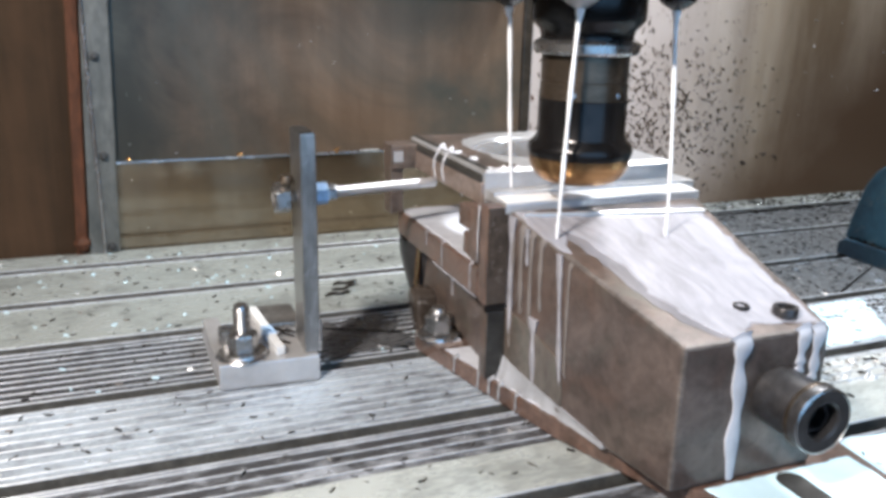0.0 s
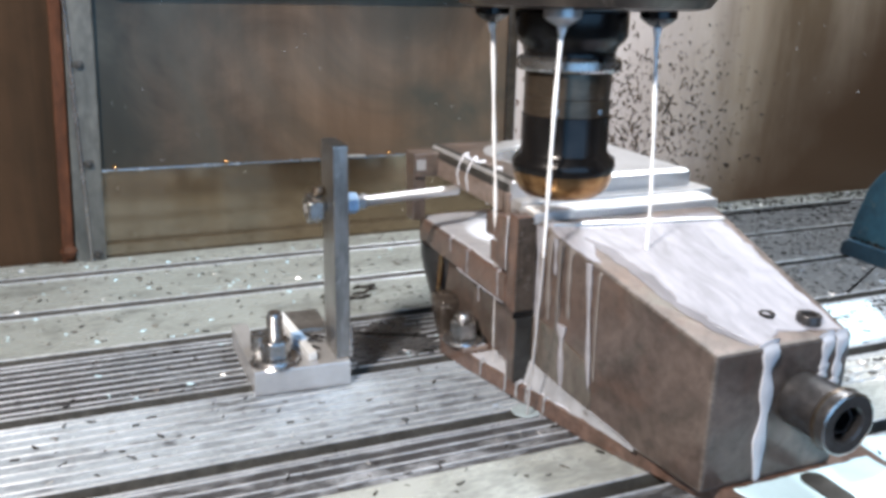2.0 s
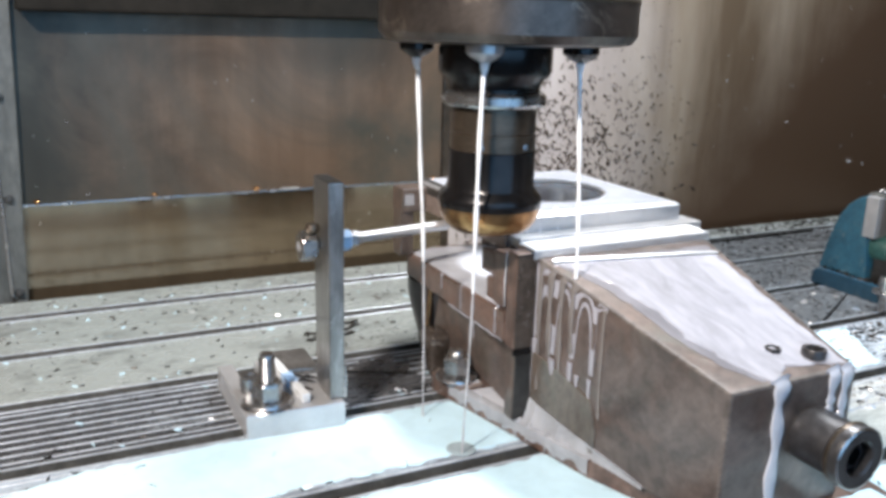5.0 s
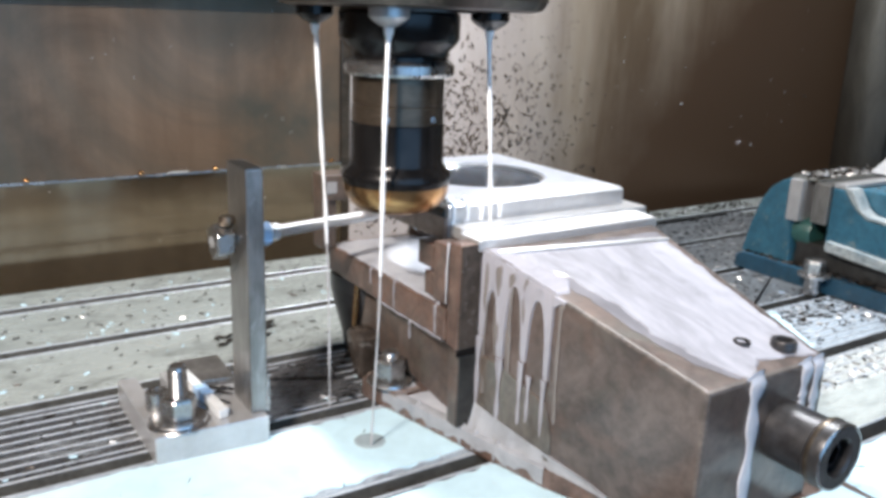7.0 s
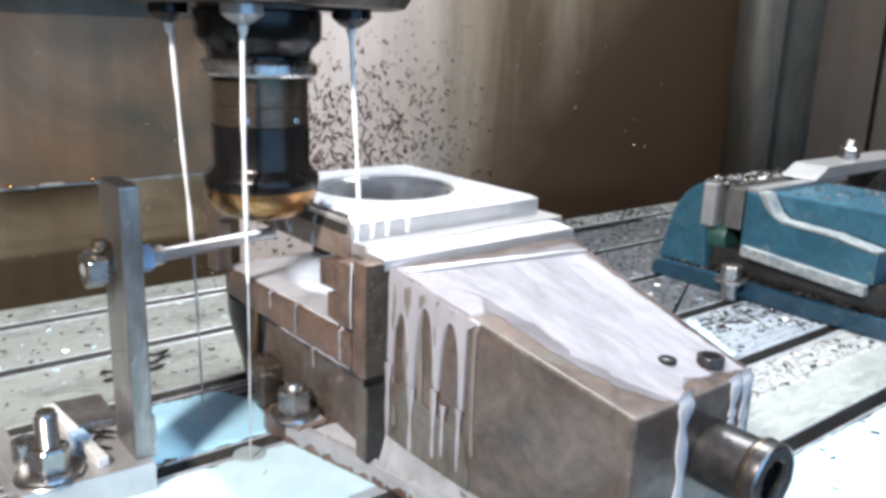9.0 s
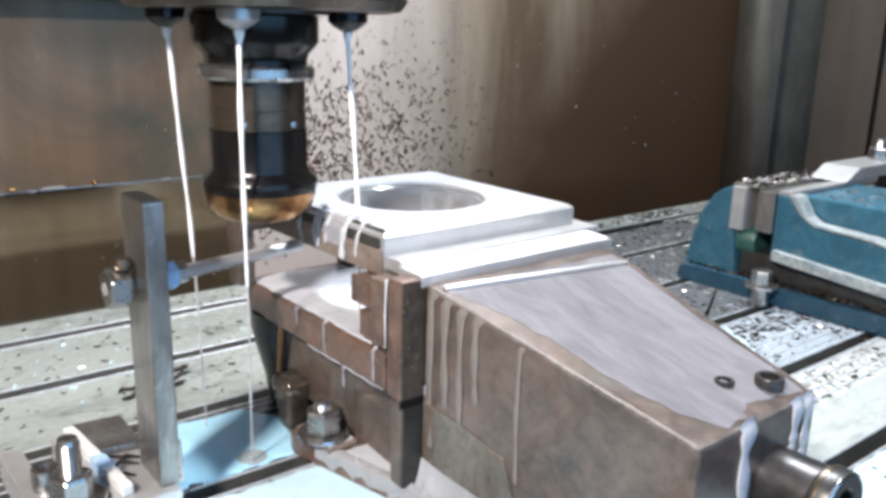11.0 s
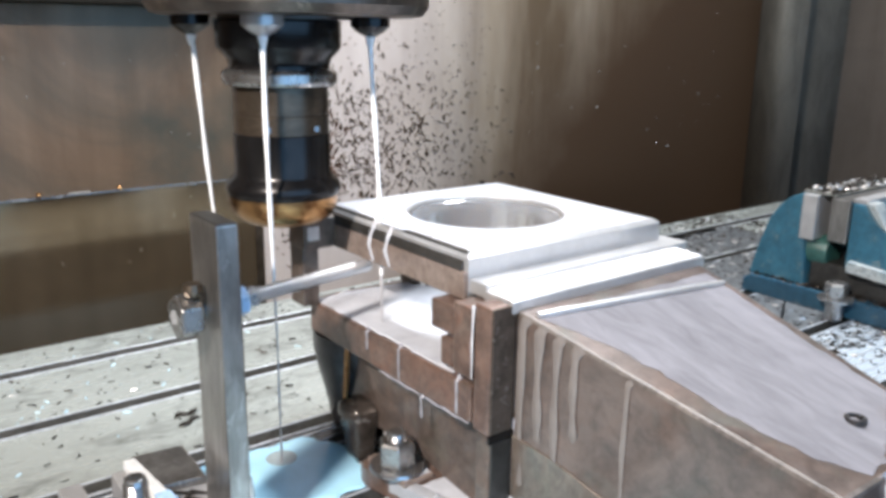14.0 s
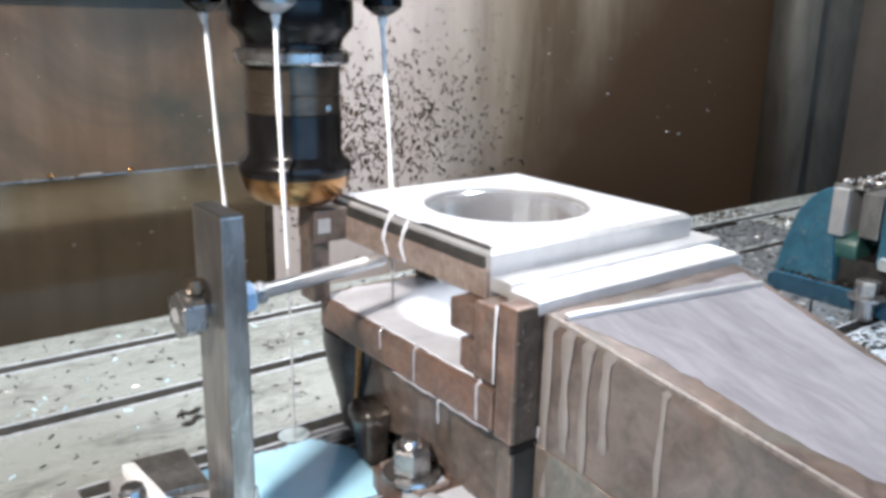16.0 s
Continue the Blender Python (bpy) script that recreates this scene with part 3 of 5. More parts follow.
WEDGE = [(-0.0315, -0.2236), (0.1095, -0.2236), (0.150, 0.010), (-0.0655, 0.010)]
arm = part("arm", prism(WEDGE, 0.021, 0, "z", 0.003, slope), ARM, work, "long tapering brown box arm")
bm = bmesh.new()
cover = [[bm.verts.new((-0.0655 + (0.010 - y) / 0.2336 * 0.034 + dx, y, z)) for y, z in ((0.0092, 0.0215), (0.0092, 0.0975), (-0.030, 0.0905), (-0.075, 0.0780), (-0.085, 0.050), (-0.085, 0.0215))] for dx in (-0.0016, 0.002)]
bm.faces.new(cover[0])
bm.faces.new(list(reversed(cover[1])))
for k in range(6):
    bm.faces.new((cover[0][k], cover[1][k], cover[1][(k + 1) % 6], cover[0][(k + 1) % 6]))
part("cover_plate", bevelled(bm, 0.0006, 1), ARM_LOW, arm, "greenish wet plate low on the arm side")
part("wet_strip", box(-0.0880, -0.0665, 0.0093, 0.0113, 0.102, 0.2000, 0.0008), FOOT_GLOSS, work, "dark wet strip on the web front")
# solid black block stands in for the unlit void of the notch
part("shadow_gap", box(-0.0890, -0.0640, 0.0098, 0.0122, 0.0945, 0.1010, 0.0008), BLACK, work, "black joint gap")
part("leg_facing", box(-0.0855, -0.0660, 0.0103, 0.0123, 0.0225, 0.0940, 0.0008), DARK_IRON, work, "dark wet facing of the front leg")
part("weld_bead", tube([(-0.058 + 0.0215 * k, -0.004 - 0.0022 * k, slope(0, -0.004 - 0.0022 * k) + 0.001) for k in range(10)], [0.0028, 0.0034, 0.003, 0.0035, 0.003, 0.0034, 0.0029, 0.0034, 0.003, 0.0026]), MILLED, arm, "bright weld line across the arm", True)
# machined top plate with its bore
BX0, BX1, BY0, BY1, BT, BB = -0.071, 0.1535, 0.060, 0.288, 0.2266, 0.192
BC, BR = (0.041, 0.174), 0.072


def plate_with_bore(x0, x1, y0, y1, z0, z1, c, r, n=64):
    bm = bmesh.new()
    ins, outs = [], []
    for i in range(n):
        a = math.tau * i / n
        dx, dy = math.cos(a), math.sin(a)
        k = min([((x1 if dx > 0 else x0) - c[0]) / dx if abs(dx) > 1e-6 else 9, ((y1 if dy > 0 else y0) - c[1]) / dy if abs(dy) > 1e-6 else 9])
        outs.append((c[0] + dx * k, c[1] + dy * k))
        ins.append((c[0] + dx * r, c[1] + dy * r))
    for q in ((x0, y0), (x1, y0), (x1, y1), (x0, y1)):
        i = min(range(n), key=lambda j: (outs[j][0] - q[0]) ** 2 + (outs[j][1] - q[1]) ** 2)
        outs[i] = q
    ch = 0.004
    lay = [(ins, z0, 0), (ins, z1 - 0.002, 0), ([(c[0] + (p[0] - c[0]) * 1.02, c[1] + (p[1] - c[1]) * 1.02) for p in ins], z1, 0)]
    cx, cy = (x0 + x1) / 2, (y0 + y1) / 2
    inset = [(cx + (p[0] - cx) * (1 - ch / (x1 - cx)), cy + (p[1] - cy) * (1 - ch / (y1 - cy))) for p in outs]
    lay += [(inset, z1, 0), (outs, z1 - ch * 0.8, 0), (outs, z0, 0)]
    rings = [[bm.verts.new((p[0], p[1], z)) for p in ps] for ps, z, _ in lay]
    rings.append(rings[0])
    for a, b in zip(rings, rings[1:]):
        for i in range(n):
            j = (i + 1) % n
            bm.faces.new((a[i], a[j], b[j], b[i]))
    return bm


top_plate = part("top_plate", plate_with_bore(BX0, BX1, BY0, BY1, BB, BT, BC, BR), MILLED, work, "bright milled plate with a large round bore")
part("bore_liner", lathe([(BR - 0.0002, BB), (BR - 0.0006, BT - 0.004), (BR - 0.0012, BT - 0.0045), (BR - 0.0016, BB)], (BC[0], BC[1], 0), "z", 64), BORE, top_plate, "mirror-bright bored surface", True)
# the milled shelf round the plate
part("shelf", box(-0.0690, 0.170, 0.040, 0.0745, 0.196, 0.2075, 0.0015), MILLED, work, "bright milled shelf")
part("shelf", box(-0.0710, 0.154, 0.0085, 0.0415, 0.193, 0.2035, 0.002), MILLED, work, "bright milled lower shelf")
# the plate side's brown reflection is put into its colour
part("side_band", box(-0.0745, -0.0695, 0.0605, 0.287, 0.191, 0.213, 0.0015), BROWN_SIDE, top_plate, "side of the top plate with its brown sheen painted in")
# dark iron colour carries what this wet chamfer reflects
part("chamfer", prism([(-0.0742, 0.2125), (-0.0738, 0.2165), (-0.0670, 0.2276), (-0.0630, 0.2276), (-0.0630, 0.2125)], 0.0655, 0.2865, "y", 0.001), DARK_IRON, top_plate, "wet chamfer along the plate edge, its dark reflection painted in")
# the web between the plates, in stepped pieces
part("web", box(-0.0885, 0.150, 0.0115, 0.0305, 0.100, 0.2005, 0.0025), RAW_RED, work, "upright welded web plate")
part("web", box(-0.0895, 0.158, 0.0315, 0.0545, 0.139, 0.1955, 0.002), RAW_RED, work, "upright welded web plate")
part("filler_block", box(-0.0885, 0.14, 0.0555, 0.084, 0.1665, 0.1900, 0.002), RAW_RED, work, "dark red-brown filler block")
part("filler_block", box(-0.0885, 0.14, 0.0555, 0.071, 0.1400, 0.1630, 0.002), RAW_RED, work, "dark red-brown filler block")
part("rear_web", box(0.02, 0.16, 0.262, 0.286, 0.135, 0.1915, 0.002), RAW, work)
part("lower_plate", prism([(-0.089, 0.032), (0.17, 0.032), (0.17, 0.29), (-0.065, 0.29), (-0.089, 0.282)], 0.1035, 0.134, "z", 0.002), RAW_RED, work, "brown lower fork plate")
part("side_plate", prism([(0.0285, 0.0215), (0.080, 0.0265), (0.130, 0.034), (0.165, 0.034), (0.20, 0.028), (0.222, 0.022), (0.236, 0.022), (0.236, 0.103), (0.0285, 0.103)], -0.0715, -0.058, "x", 0.0015), RAW, work, "arched brown side plate")
part("side_plate", prism([(0.012, 0.022), (0.030, 0.022), (0.085, 0.066), (0.165, 0.066), (0.222, 0.024), (0.236, 0.024), (0.236, 0.102), (0.012, 0.102)], 0.135, 0.150, "x", 0.0015), RAW, work, "arched brown side plate")
part("front_leg", box(-0.086, 0.148, 0.0125, 0.028, 0.022, 0.0985, 0.002), RAW, work, "brown upright under the web")
part("rear_leg", lathe([(0, 0.001), (0.030, 0.001), (0.034, 0.004), (0.038, 0.03), (0.047, 0.065), (0.051, 0.085), (0.051, 0.1025), (0, 0.1025)], (-0.040, 0.262, 0), "z", 36), BOSS, work, "dark rounded rear foot", True)
# copper highlight along the foot's edge, modelled as a gold strip
part("strut", tube([(-0.080, 0.2266, 0.101), (-0.084, 0.224, 0.06), (-0.087, 0.2228, 0.03)], [0.003, 0.003, 0.0025]), GOLD, work, "edge strip with a copper highlight painted in", True)
bm = bmesh.new()
FOOT = ((0.001, 0.0100, 0.0100), (0.004, 0.0115, 0.0115), (0.014, 0.0125, 0.0130), (0.028, 0.0145, 0.0160), (0.040, 0.0160, 0.0190), (0.048, 0.0155, 0.0190), (0.053, 0.0125, 0.0150), (0.055, 0.0060, 0.0070))
rings = []
for z, hx, hy in FOOT:
    ring = []
    for k in range(28):
        c, d = math.cos(math.tau * k / 28), math.sin(math.tau * k / 28)
        ring.append(bm.verts.new((-0.082 + hx * math.copysign(abs(c) ** 0.55, c), 0.203 + 0.10 * (z - 0.02) + hy * math.copysign(abs(d) ** 0.55, d), z)))
    rings.append(ring)
for p, q in zip(rings, rings[1:]):
    for k in range(28):
        bm.faces.new((p[k], p[(k + 1) % 28], q[(k + 1) % 28], q[k]))
bm.faces.new(rings[0])
bm.faces.new(rings[-1])
part("foot", bm, FOOT_GLOSS, work, "glossy wet dark brown foot", True)
bracket = part("rear_bracket", merge(box(-0.105, -0.088, 0.264, 0.290, 0.134, 0.192, 0.002), box(-0.106, -0.072, 0.258, 0.290, 0.191, 0.2205, 0.002)), RAW, work, "red-brown bracket behind the plate")
part("bracket_window", box(-0.103, -0.091, 0.2565, 0.2575, 0.200, 0.213, 0.0003), MILLED, bracket, "pale square mark on the bracket")
# base plate under it, with a slotted hole at the front
base_plate = part("base_plate", prism([(-0.108, 0.160), (-0.110, 0.150), (-0.104, 0.118), (-0.0574, -0.0855), (-0.012, -0.212), (0.010, -0.300), (0.155, -0.300), (0.19, 0.10), (0.17, 0.20), (0.0, 0.20), (-0.02, 0.172)], 0.0008, 0.0205, "z", 0.002), RAW_RED, work, "thick brown base plate")
# solid lozenge on the plate; the hole's inner shade is its dark colour
slot_hole = prism([(0.074 + 0.0125 * math.cos(a) , (-0.243 if math.sin(a) >= 0 else -0.268) + 0.0125 * math.sin(a)) for a in [k * math.tau / 24 for k in range(24)]], 0.0206, 0.0222, "z", 0)
part("slot_hole", slot_hole, DARK_IRON, base_plate, "dark slotted hole")
# round boss with a socket on the arm's end
boss = part("boss", lathe([(0.0, 0), (0.0245, 0), (0.0245, -0.034), (0.0268, -0.0365), (0.0272, -0.047), (0.0258, -0.050), (0.0160, -0.050), (0.0145, -0.0485), (0.0145, -0.030), (0, -0.029)], (0.063, -0.2236, 0.092), "y", 48), BOSS, work, "black round boss with a hollow socket", True)
part("collar_rim", lathe([(0.0262, -0.0362), (0.0274, -0.0372), (0.0277, -0.0385), (0.0274, -0.0405), (0.0268, -0.0410)], (0.063, -0.2236, 0.092), "y", 48), BROWN_STEEL, boss, "worn bright collar edge", True)
part("end_rim", lathe([(0.0270, -0.0485), (0.0271, -0.0492), (0.0262, -0.0502), (0.0252, -0.0505), (0.0249, -0.0500)], (0.063, -0.2236, 0.092), "y", 48), NUT, boss, "worn bright end rim", True)
part("hex_socket", hexnut((0.063, -0.266, 0.092), 0.0245, 0.014, "y", 0.0100), BOSS, boss, "six-sided socket wall")
for x, y, k in ((0.0822, -0.2014, 0.9), (0.0517, -0.1847, 0.6)):
    z = slope(x, y) - (0.0 if k > 0.7 else 0.0012)
    part("tapped_hole", lathe([(0.0115 * k, -0.002), (0.0115 * k, 0.0052 if k > 0.7 else 0.0024), (0.0108 * k, 0.0062 if k > 0.7 else 0.0028), (0.0078 * k, 0.0060 if k > 0.7 else 0.0027), (0.0070 * k, 0.0012), (0.0068 * k, -0.002), (0, -0.002)], (x, y, z + 0.0015), "z", 28), BOSS, arm, "dark screw hole with raised rim", True)

# stud, nut and washer that hold the weldment down
hold = thing("hold_down_nut", (-0.093, 0.124, 0.0205), "steel stud with hexagon nut and washer on the base plate", "nut")
part("stud", thread((-0.093, 0.124, 0.0215), 0.0095, 0.039), STEEL, hold, smooth=True)
part("nut", hexnut((-0.093, 0.124, 0.0300), 0.029, 0.0225, "z", 0.0096), NUT, hold)
part("washer", lathe([(0.0100, 0), (0.0235, 0), (0.0245, 0.0015), (0.0235, 0.0040), (0.0100, 0.0040)], (-0.093, 0.124, 0.0258), "z", 36), STEEL, hold, smooth=True)
part("strap", box(-0.1035, -0.0725, 0.098, 0.156, 0.0206, 0.0256, 0.0015), BROWN_SIDE, hold, "wet brown clamping strap")

# ---- stop post: slotted foot, bar, threaded rod ----
foot = thing("slotted_clamp", (-0.285, 0.18, 0), "grey steel clamp foot with a slot, bolted to the table", "clamp")
part("body", prism([(-0.336, 0.112), (-0.233, 0.106), (-0.233, 0.252), (-0.296, 0.252), (-0.296, 0.150), (-0.302, 0.140), (-0.314, 0.140), (-0.320, 0.150), (-0.320, 0.252), (-0.338, 0.252)], 0.0008, 0.028, "z", 0.0014), MILLED, foot, "slotted grey foot plate")
part("guide_bar", prism([(-0.2755, 0.120), (-0.2660, 0.122), (-0.2760, 0.250), (-0.2860, 0.250)], 0.0283, 0.0375, "z", 0.0014), WHITE_BAR, foot, "narrow bright bar across the foot")
part("blue_band", prism([(-0.2800, 0.1600), (-0.2682, 0.1600), (-0.2700, 0.1830), (-0.2818, 0.1830)], 0.0284, 0.0383, "z", 0.0006), PALE_BLUE, foot, "blue band on the bar")
part("rear_plate", prism([(-0.274, 0.196), (-0.236, 0.190), (-0.234, 0.254), (-0.277, 0.258)], 0.0283, 0.0350, "z", 0.0016), BAR, foot, "dark wet plate at the rear")
for x, y, l in ((-0.258, 0.168, 0.011), (-0.262, 0.182, 0.013), (-0.251, 0.176, 0.010), (-0.264, 0.150, 0.008)):
    part("swarf_curl", tube([(x - l, y, 0.0290), (x - l * 0.3, y + 0.003, 0.0325), (x + l * 0.4, y + 0.001, 0.0300), (x + l, y - 0.003, 0.0290)], [0.0008, 0.0018, 0.0015, 0.0007], 8), CHIP, foot, "dark curled swarf", True)
stud = thing("clamp_stud", (-0.308, 0.134, 0.027), "threaded steel stud with nut and washer in the clamp slot", "stud")
part("rod", thread((-0.308, 0.136, 0.004), 0.0088, 0.080), STEEL, stud, smooth=True)
part("nut", hexnut((-0.308, 0.136, 0.0325), 0.028, 0.021, "z", 0.0090), NUT, stud)
part("washer", lathe([(0.0092, 0), (0.0235, 0), (0.0250, 0.0012), (0.0240, 0.0030), (0.0092, 0.0030)], (-0.308, 0.136, 0.0295), "z", 36), STEEL, stud, smooth=True)
part("washer", lathe([(0.0092, 0), (0.0275, 0), (0.0285, 0.001), (0.0275, 0.0024), (0.0092, 0.0024)], (-0.308, 0.136, 0.0270), "z", 36), STEEL, stud, smooth=True)
sleeve_stub = thing("spacer_sleeve", (-0.318, 0.170, 0.001), "short hollow steel sleeve standing in the clamp slot", "sleeve")
part("tube", lathe([(0.0062, 0.0), (0.0098, 0.0), (0.0104, 0.002), (0.0112, 0.042), (0.0106, 0.0445), (0.0072, 0.0445), (0.0066, 0.043), (0.0062, 0.0)], (-0.318, 0.172, 0.001), "z", 32), NUT, sleeve_stub, smooth=True)
curls = thing("swarf_curls", (-0.135, 0.385, 0), "dark curls of swarf lying on the pale table strip", "swarf")
for x, y, l, bend in ((-0.148, 0.360, 0.019, 0.003), (-0.134, 0.380, 0.020, -0.003), (-0.128, 0.401, 0.019, 0.003), (-0.186, 0.378, 0.013, 0.003), (-0.190, 0.358, 0.012, -0.003)):
    part("curl", tube([(x + l * (k / 4 - 1), y + bend * math.sin(k * 0.8) + 0.25 * l * (k / 4 - 1), 0.0022 + 0.0012 * math.sin(k * 1.2)) for k in range(9)], [0.0010, 0.0022, 0.0030, 0.0027, 0.0032, 0.0026, 0.0029, 0.0020, 0.0008], 8, (1, 1, 0.7)), CHIP, curls, "", True)
post = thing("stop_post", (-0.240, 0.142, 0.028), "tall flat steel bar standing on the clamp foot", "post")
part("bar", box(-0.2460, -0.2297, 0.117, 0.167, 0.0283, 0.2605, 0.0016), BAR, post)
part("end_face", box(-0.2450, -0.2307, 0.118, 0.166, 0.2603, 0.2615, 0.0005), DARK_IRON, post, "dark sawn end")
part("corner_bead", tube([(-0.2296, 0.1165, 0.029), (-0.2296, 0.1165, 0.052), (-0.2296, 0.1165, 0.066)], [0.0012, 0.0022, 0.0010]), STEEL, post, "bright weld spatter", True)
RA, RB = Vector((-0.268, 0.146, 0.1915)), Vector((-0.0705, 0.205, 0.185))
rod = thing("threaded_rod", tuple(RA), "bright threaded stop rod through the bar, touching the weldment", "rod")
part("rod", tube([RA.lerp(RB, k / 40) for k in range(41)], [0.0056 + (0.0005 if k % 2 else 0) for k in range(41)], 14), MILLED, rod, smooth=True)
for nm, x, h, mt in (("nut", -0.2685, 0.0175, NUT), ("lock_nut", -0.2255, 0.0165, PALE_BLUE), ("collar", -0.2085, 0.011, STEEL)):
    k = (x - RA.x) / (RB.x - RA.x)
    c = RA.lerp(RB, k)
    part(nm, hexnut(tuple(c), 0.029 if nm == "nut" else 0.021 if nm == "lock_nut" else 0.016, h, "x", 0.006), mt, rod, "pale blue tinted lock nut" if nm == "lock_nut" else "")
part("knob", lathe([(0, 0), (0.006, 0.0), (0.0075, 0.004), (0.006, 0.009), (0, 0.010)], (-0.2555, 0.142, 0.2065), "z", 20), BROWN_STEEL, rod, "small brown stud above the nut", True)

# ---- vice ----
vise = thing("machine_vice", (0.80, 0.12, 0), "blue painted machine vice with steel jaws on the table", "vice")
VX0, VX1 = 0.690, 0.900
DUSTED = worn("chip_dusted_top", (0.035, 0.038, 0.036), (0.21, 0.215, 0.20), (0.35, 0.6), 0.3, 70, (1, 1, 1), 260, 0.8, (0.40, 0.40, 0.39))
CHIPPED = worn("chipped_paint_edge", (0.035, 0.11, 0.15), (0.60, 0.60, 0.58), (0.3, 0.55), 0.2, 55, (1, 0.5, 1), 260, 0.4, (0.16, 0.13, 0.11), 0.9)
GREEN = worn("green_paint", (0.015, 0.06, 0.055), (0.035, 0.11, 0.095), (0.3, 0.5))
fixed = part("fixed_jaw", prism([(0.297, 0.030), (0.288, 0.072), (0.2725, 0.122), (0.256, 0.147), (0.240, 0.160), (0.224, 0.1675), (0.2215, 0.1675), (0.2065, 0.030)], VX0, VX1, "x", 0.003), BLUE, vise, "blue rounded fixed jaw")
part("jaw_top", box(VX0 + 0.004, VX1, 0.176, 0.226, 0.1685, 0.1715, 0.001), DUSTED, fixed, "chip-dusted jaw top")
part("jaw_plate", box(VX0 - 0.006, VX1 + 0.004, 0.1975, 0.2195, 0.102, 0.168, 0.0015), MILLED, fixed, "ground steel jaw plate")
part("screw_housing", lathe([(0, 0), (0.022, 0), (0.024, 0.003), (0.024, 0.05), (0, 0.05)], (0.72, 0.182, 0.083), "y", 24), GREEN, vise, "green-painted screw housing", True)
part("base", prism([(0.302, 0.001), (0.302, 0.022), (0.290, 0.030), (-0.09, 0.030), (-0.10, 0.020), (-0.10, 0.001)], VX0 - 0.008, VX1 + 0.015, "x", 0.003), SHADED_BLUE, vise, "wet blue vice base with its shade painted in")
part("slideway", box(VX0 + 0.012, VX1 - 0.01, -0.085, 0.205, 0.0305, 0.070, 0.002), DARK_IRON, vise, "dark slideway")
moving = part("moving_jaw", prism([(0.149, 0.070), (0.149, 0.165), (0.130, 0.165), (0.110, 0.141), (0.090, 0.127), (0.008, 0.123), (-0.055, 0.112), (-0.055, 0.070)], VX0, VX1 - 0.004, "x", 0.0025), BLUE, vise, "blue moving jaw with a sloping cheek")
part("jaw_plate", box(VX0 - 0.004, VX1 + 0.004, 0.1505, 0.178, 0.106, 0.168, 0.0015), BAR, moving, "grey steel jaw plate")
part("jaw_body", prism([(0.126, 0.1665), (-0.060, 0.1665), (-0.060, 0.116), (0.010, 0.125), (0.088, 0.129), (0.108, 0.143)], VX0 + 0.030, VX1 - 0.01, "x", 0.004), BLUE, vise, "blue upper jaw body")
part("cheek_edge", prism([(0.131, 0.1685), (0.118, 0.1685), (0.100, 0.140), (0.086, 0.1325), (0.008, 0.1285), (-0.055, 0.1175), (-0.055, 0.1135), (0.008, 0.1245), (0.089, 0.1285), (0.110, 0.1425)], VX0 - 0.002, VX0 + 0.026, "x", 0.001), CHIPPED, moving, "chipped bare edge of the cheek")
part("gib", prism([(0.140, 0.070), (0.140, 0.085), (-0.050, 0.070), (-0.050, 0.055)], VX0 - 0.014, VX0 - 0.001, "x", 0.001), CHIPPED, vise, "bare steel gib along the vice")
part("top_slide", box(VX0 + 0.002, VX1 + 0.06, 0.1285, 0.149, 0.1655, 0.172, 0.001), MILLED, vise, "bright steel top slide")
clamp = thing("strap_clamp", (0.98, 0.15, 0.17), "steel strap clamp with a nut beside the vice", "clamp")
part("strap", prism([(0.845, 0.173), (0.885, 0.193), (1.20, 0.193), (1.20, 0.173)], 0.125, 0.185, "y", 0.002), MILLED, clamp)
part("support", box(1.08, 1.19, 0.125, 0.185, 0.001, 0.1725, 0.002), DARK_IRON, clamp, "dark step block under the strap")
part("stud", thread((1.01, 0.155, 0.193), 0.008, 0.034), STEEL, clamp, smooth=True)
part("nut", hexnut((1.01, 0.155, 0.1935), 0.030, 0.020, "z", 0.008), NUT, clamp)
vb = thing("hold_down_bolt", (0.668, 0.142, 0), "bright steel bolt holding down the vice", "bolt")
part("shank", lathe([(0, 0.0), (0.0125, 0.0), (0.0125, 0.030), (0, 0.030)], (0.664, 0.142, 0.001), "z", 24), STEEL, vb, smooth=True)
part("washer", lathe([(0, 0), (0.024, 0), (0.024, 0.0035), (0, 0.0035)], (0.664, 0.142, 0.0305), "z", 32), STEEL, vb, smooth=True)
part("nut", hexnut((0.664, 0.142, 0.034), 0.028, 0.022, "z"), NUT, vb)

flakes("vice_chips", 340, lambda rng: (rng.uniform(VX0 + 0.004, VX1), rng.uniform(0.176, 0.226), 0.1716), 0.0055, CHIP, "dark chips lying on the fixed jaw", 51, 0.4)
flakes("vice_chips", 120, lambda rng: (rng.uniform(VX0 + 0.004, VX1), rng.uniform(0.176, 0.226), 0.1718), 0.0055, BRIGHT_CHIP, "bright chips lying on the fixed jaw", 52, 0.4)
flakes("vice_chips", 110, lambda rng: (rng.uniform(VX0 + 0.034, VX1 - 0.014), rng.uniform(-0.05, 0.118), 0.1666), 0.0050, DUSTED, "pale chips lying on the blue jaw body", 53, 0.4)
flakes("vice_chips", 420, lambda rng: (rng.uniform(VX0 - 0.004, VX0 + 0.010), rng.uniform(-0.09, 0.288), 0.0302), 0.0060, CHIP, "dark chips along the vice base", 54, 0.5)
# wet swarf matted on the table round the vice
swarf = thing("swarf_mat", (0.5, 0.3, 0), "dark wet swarf matted on the table strips", "swarf")
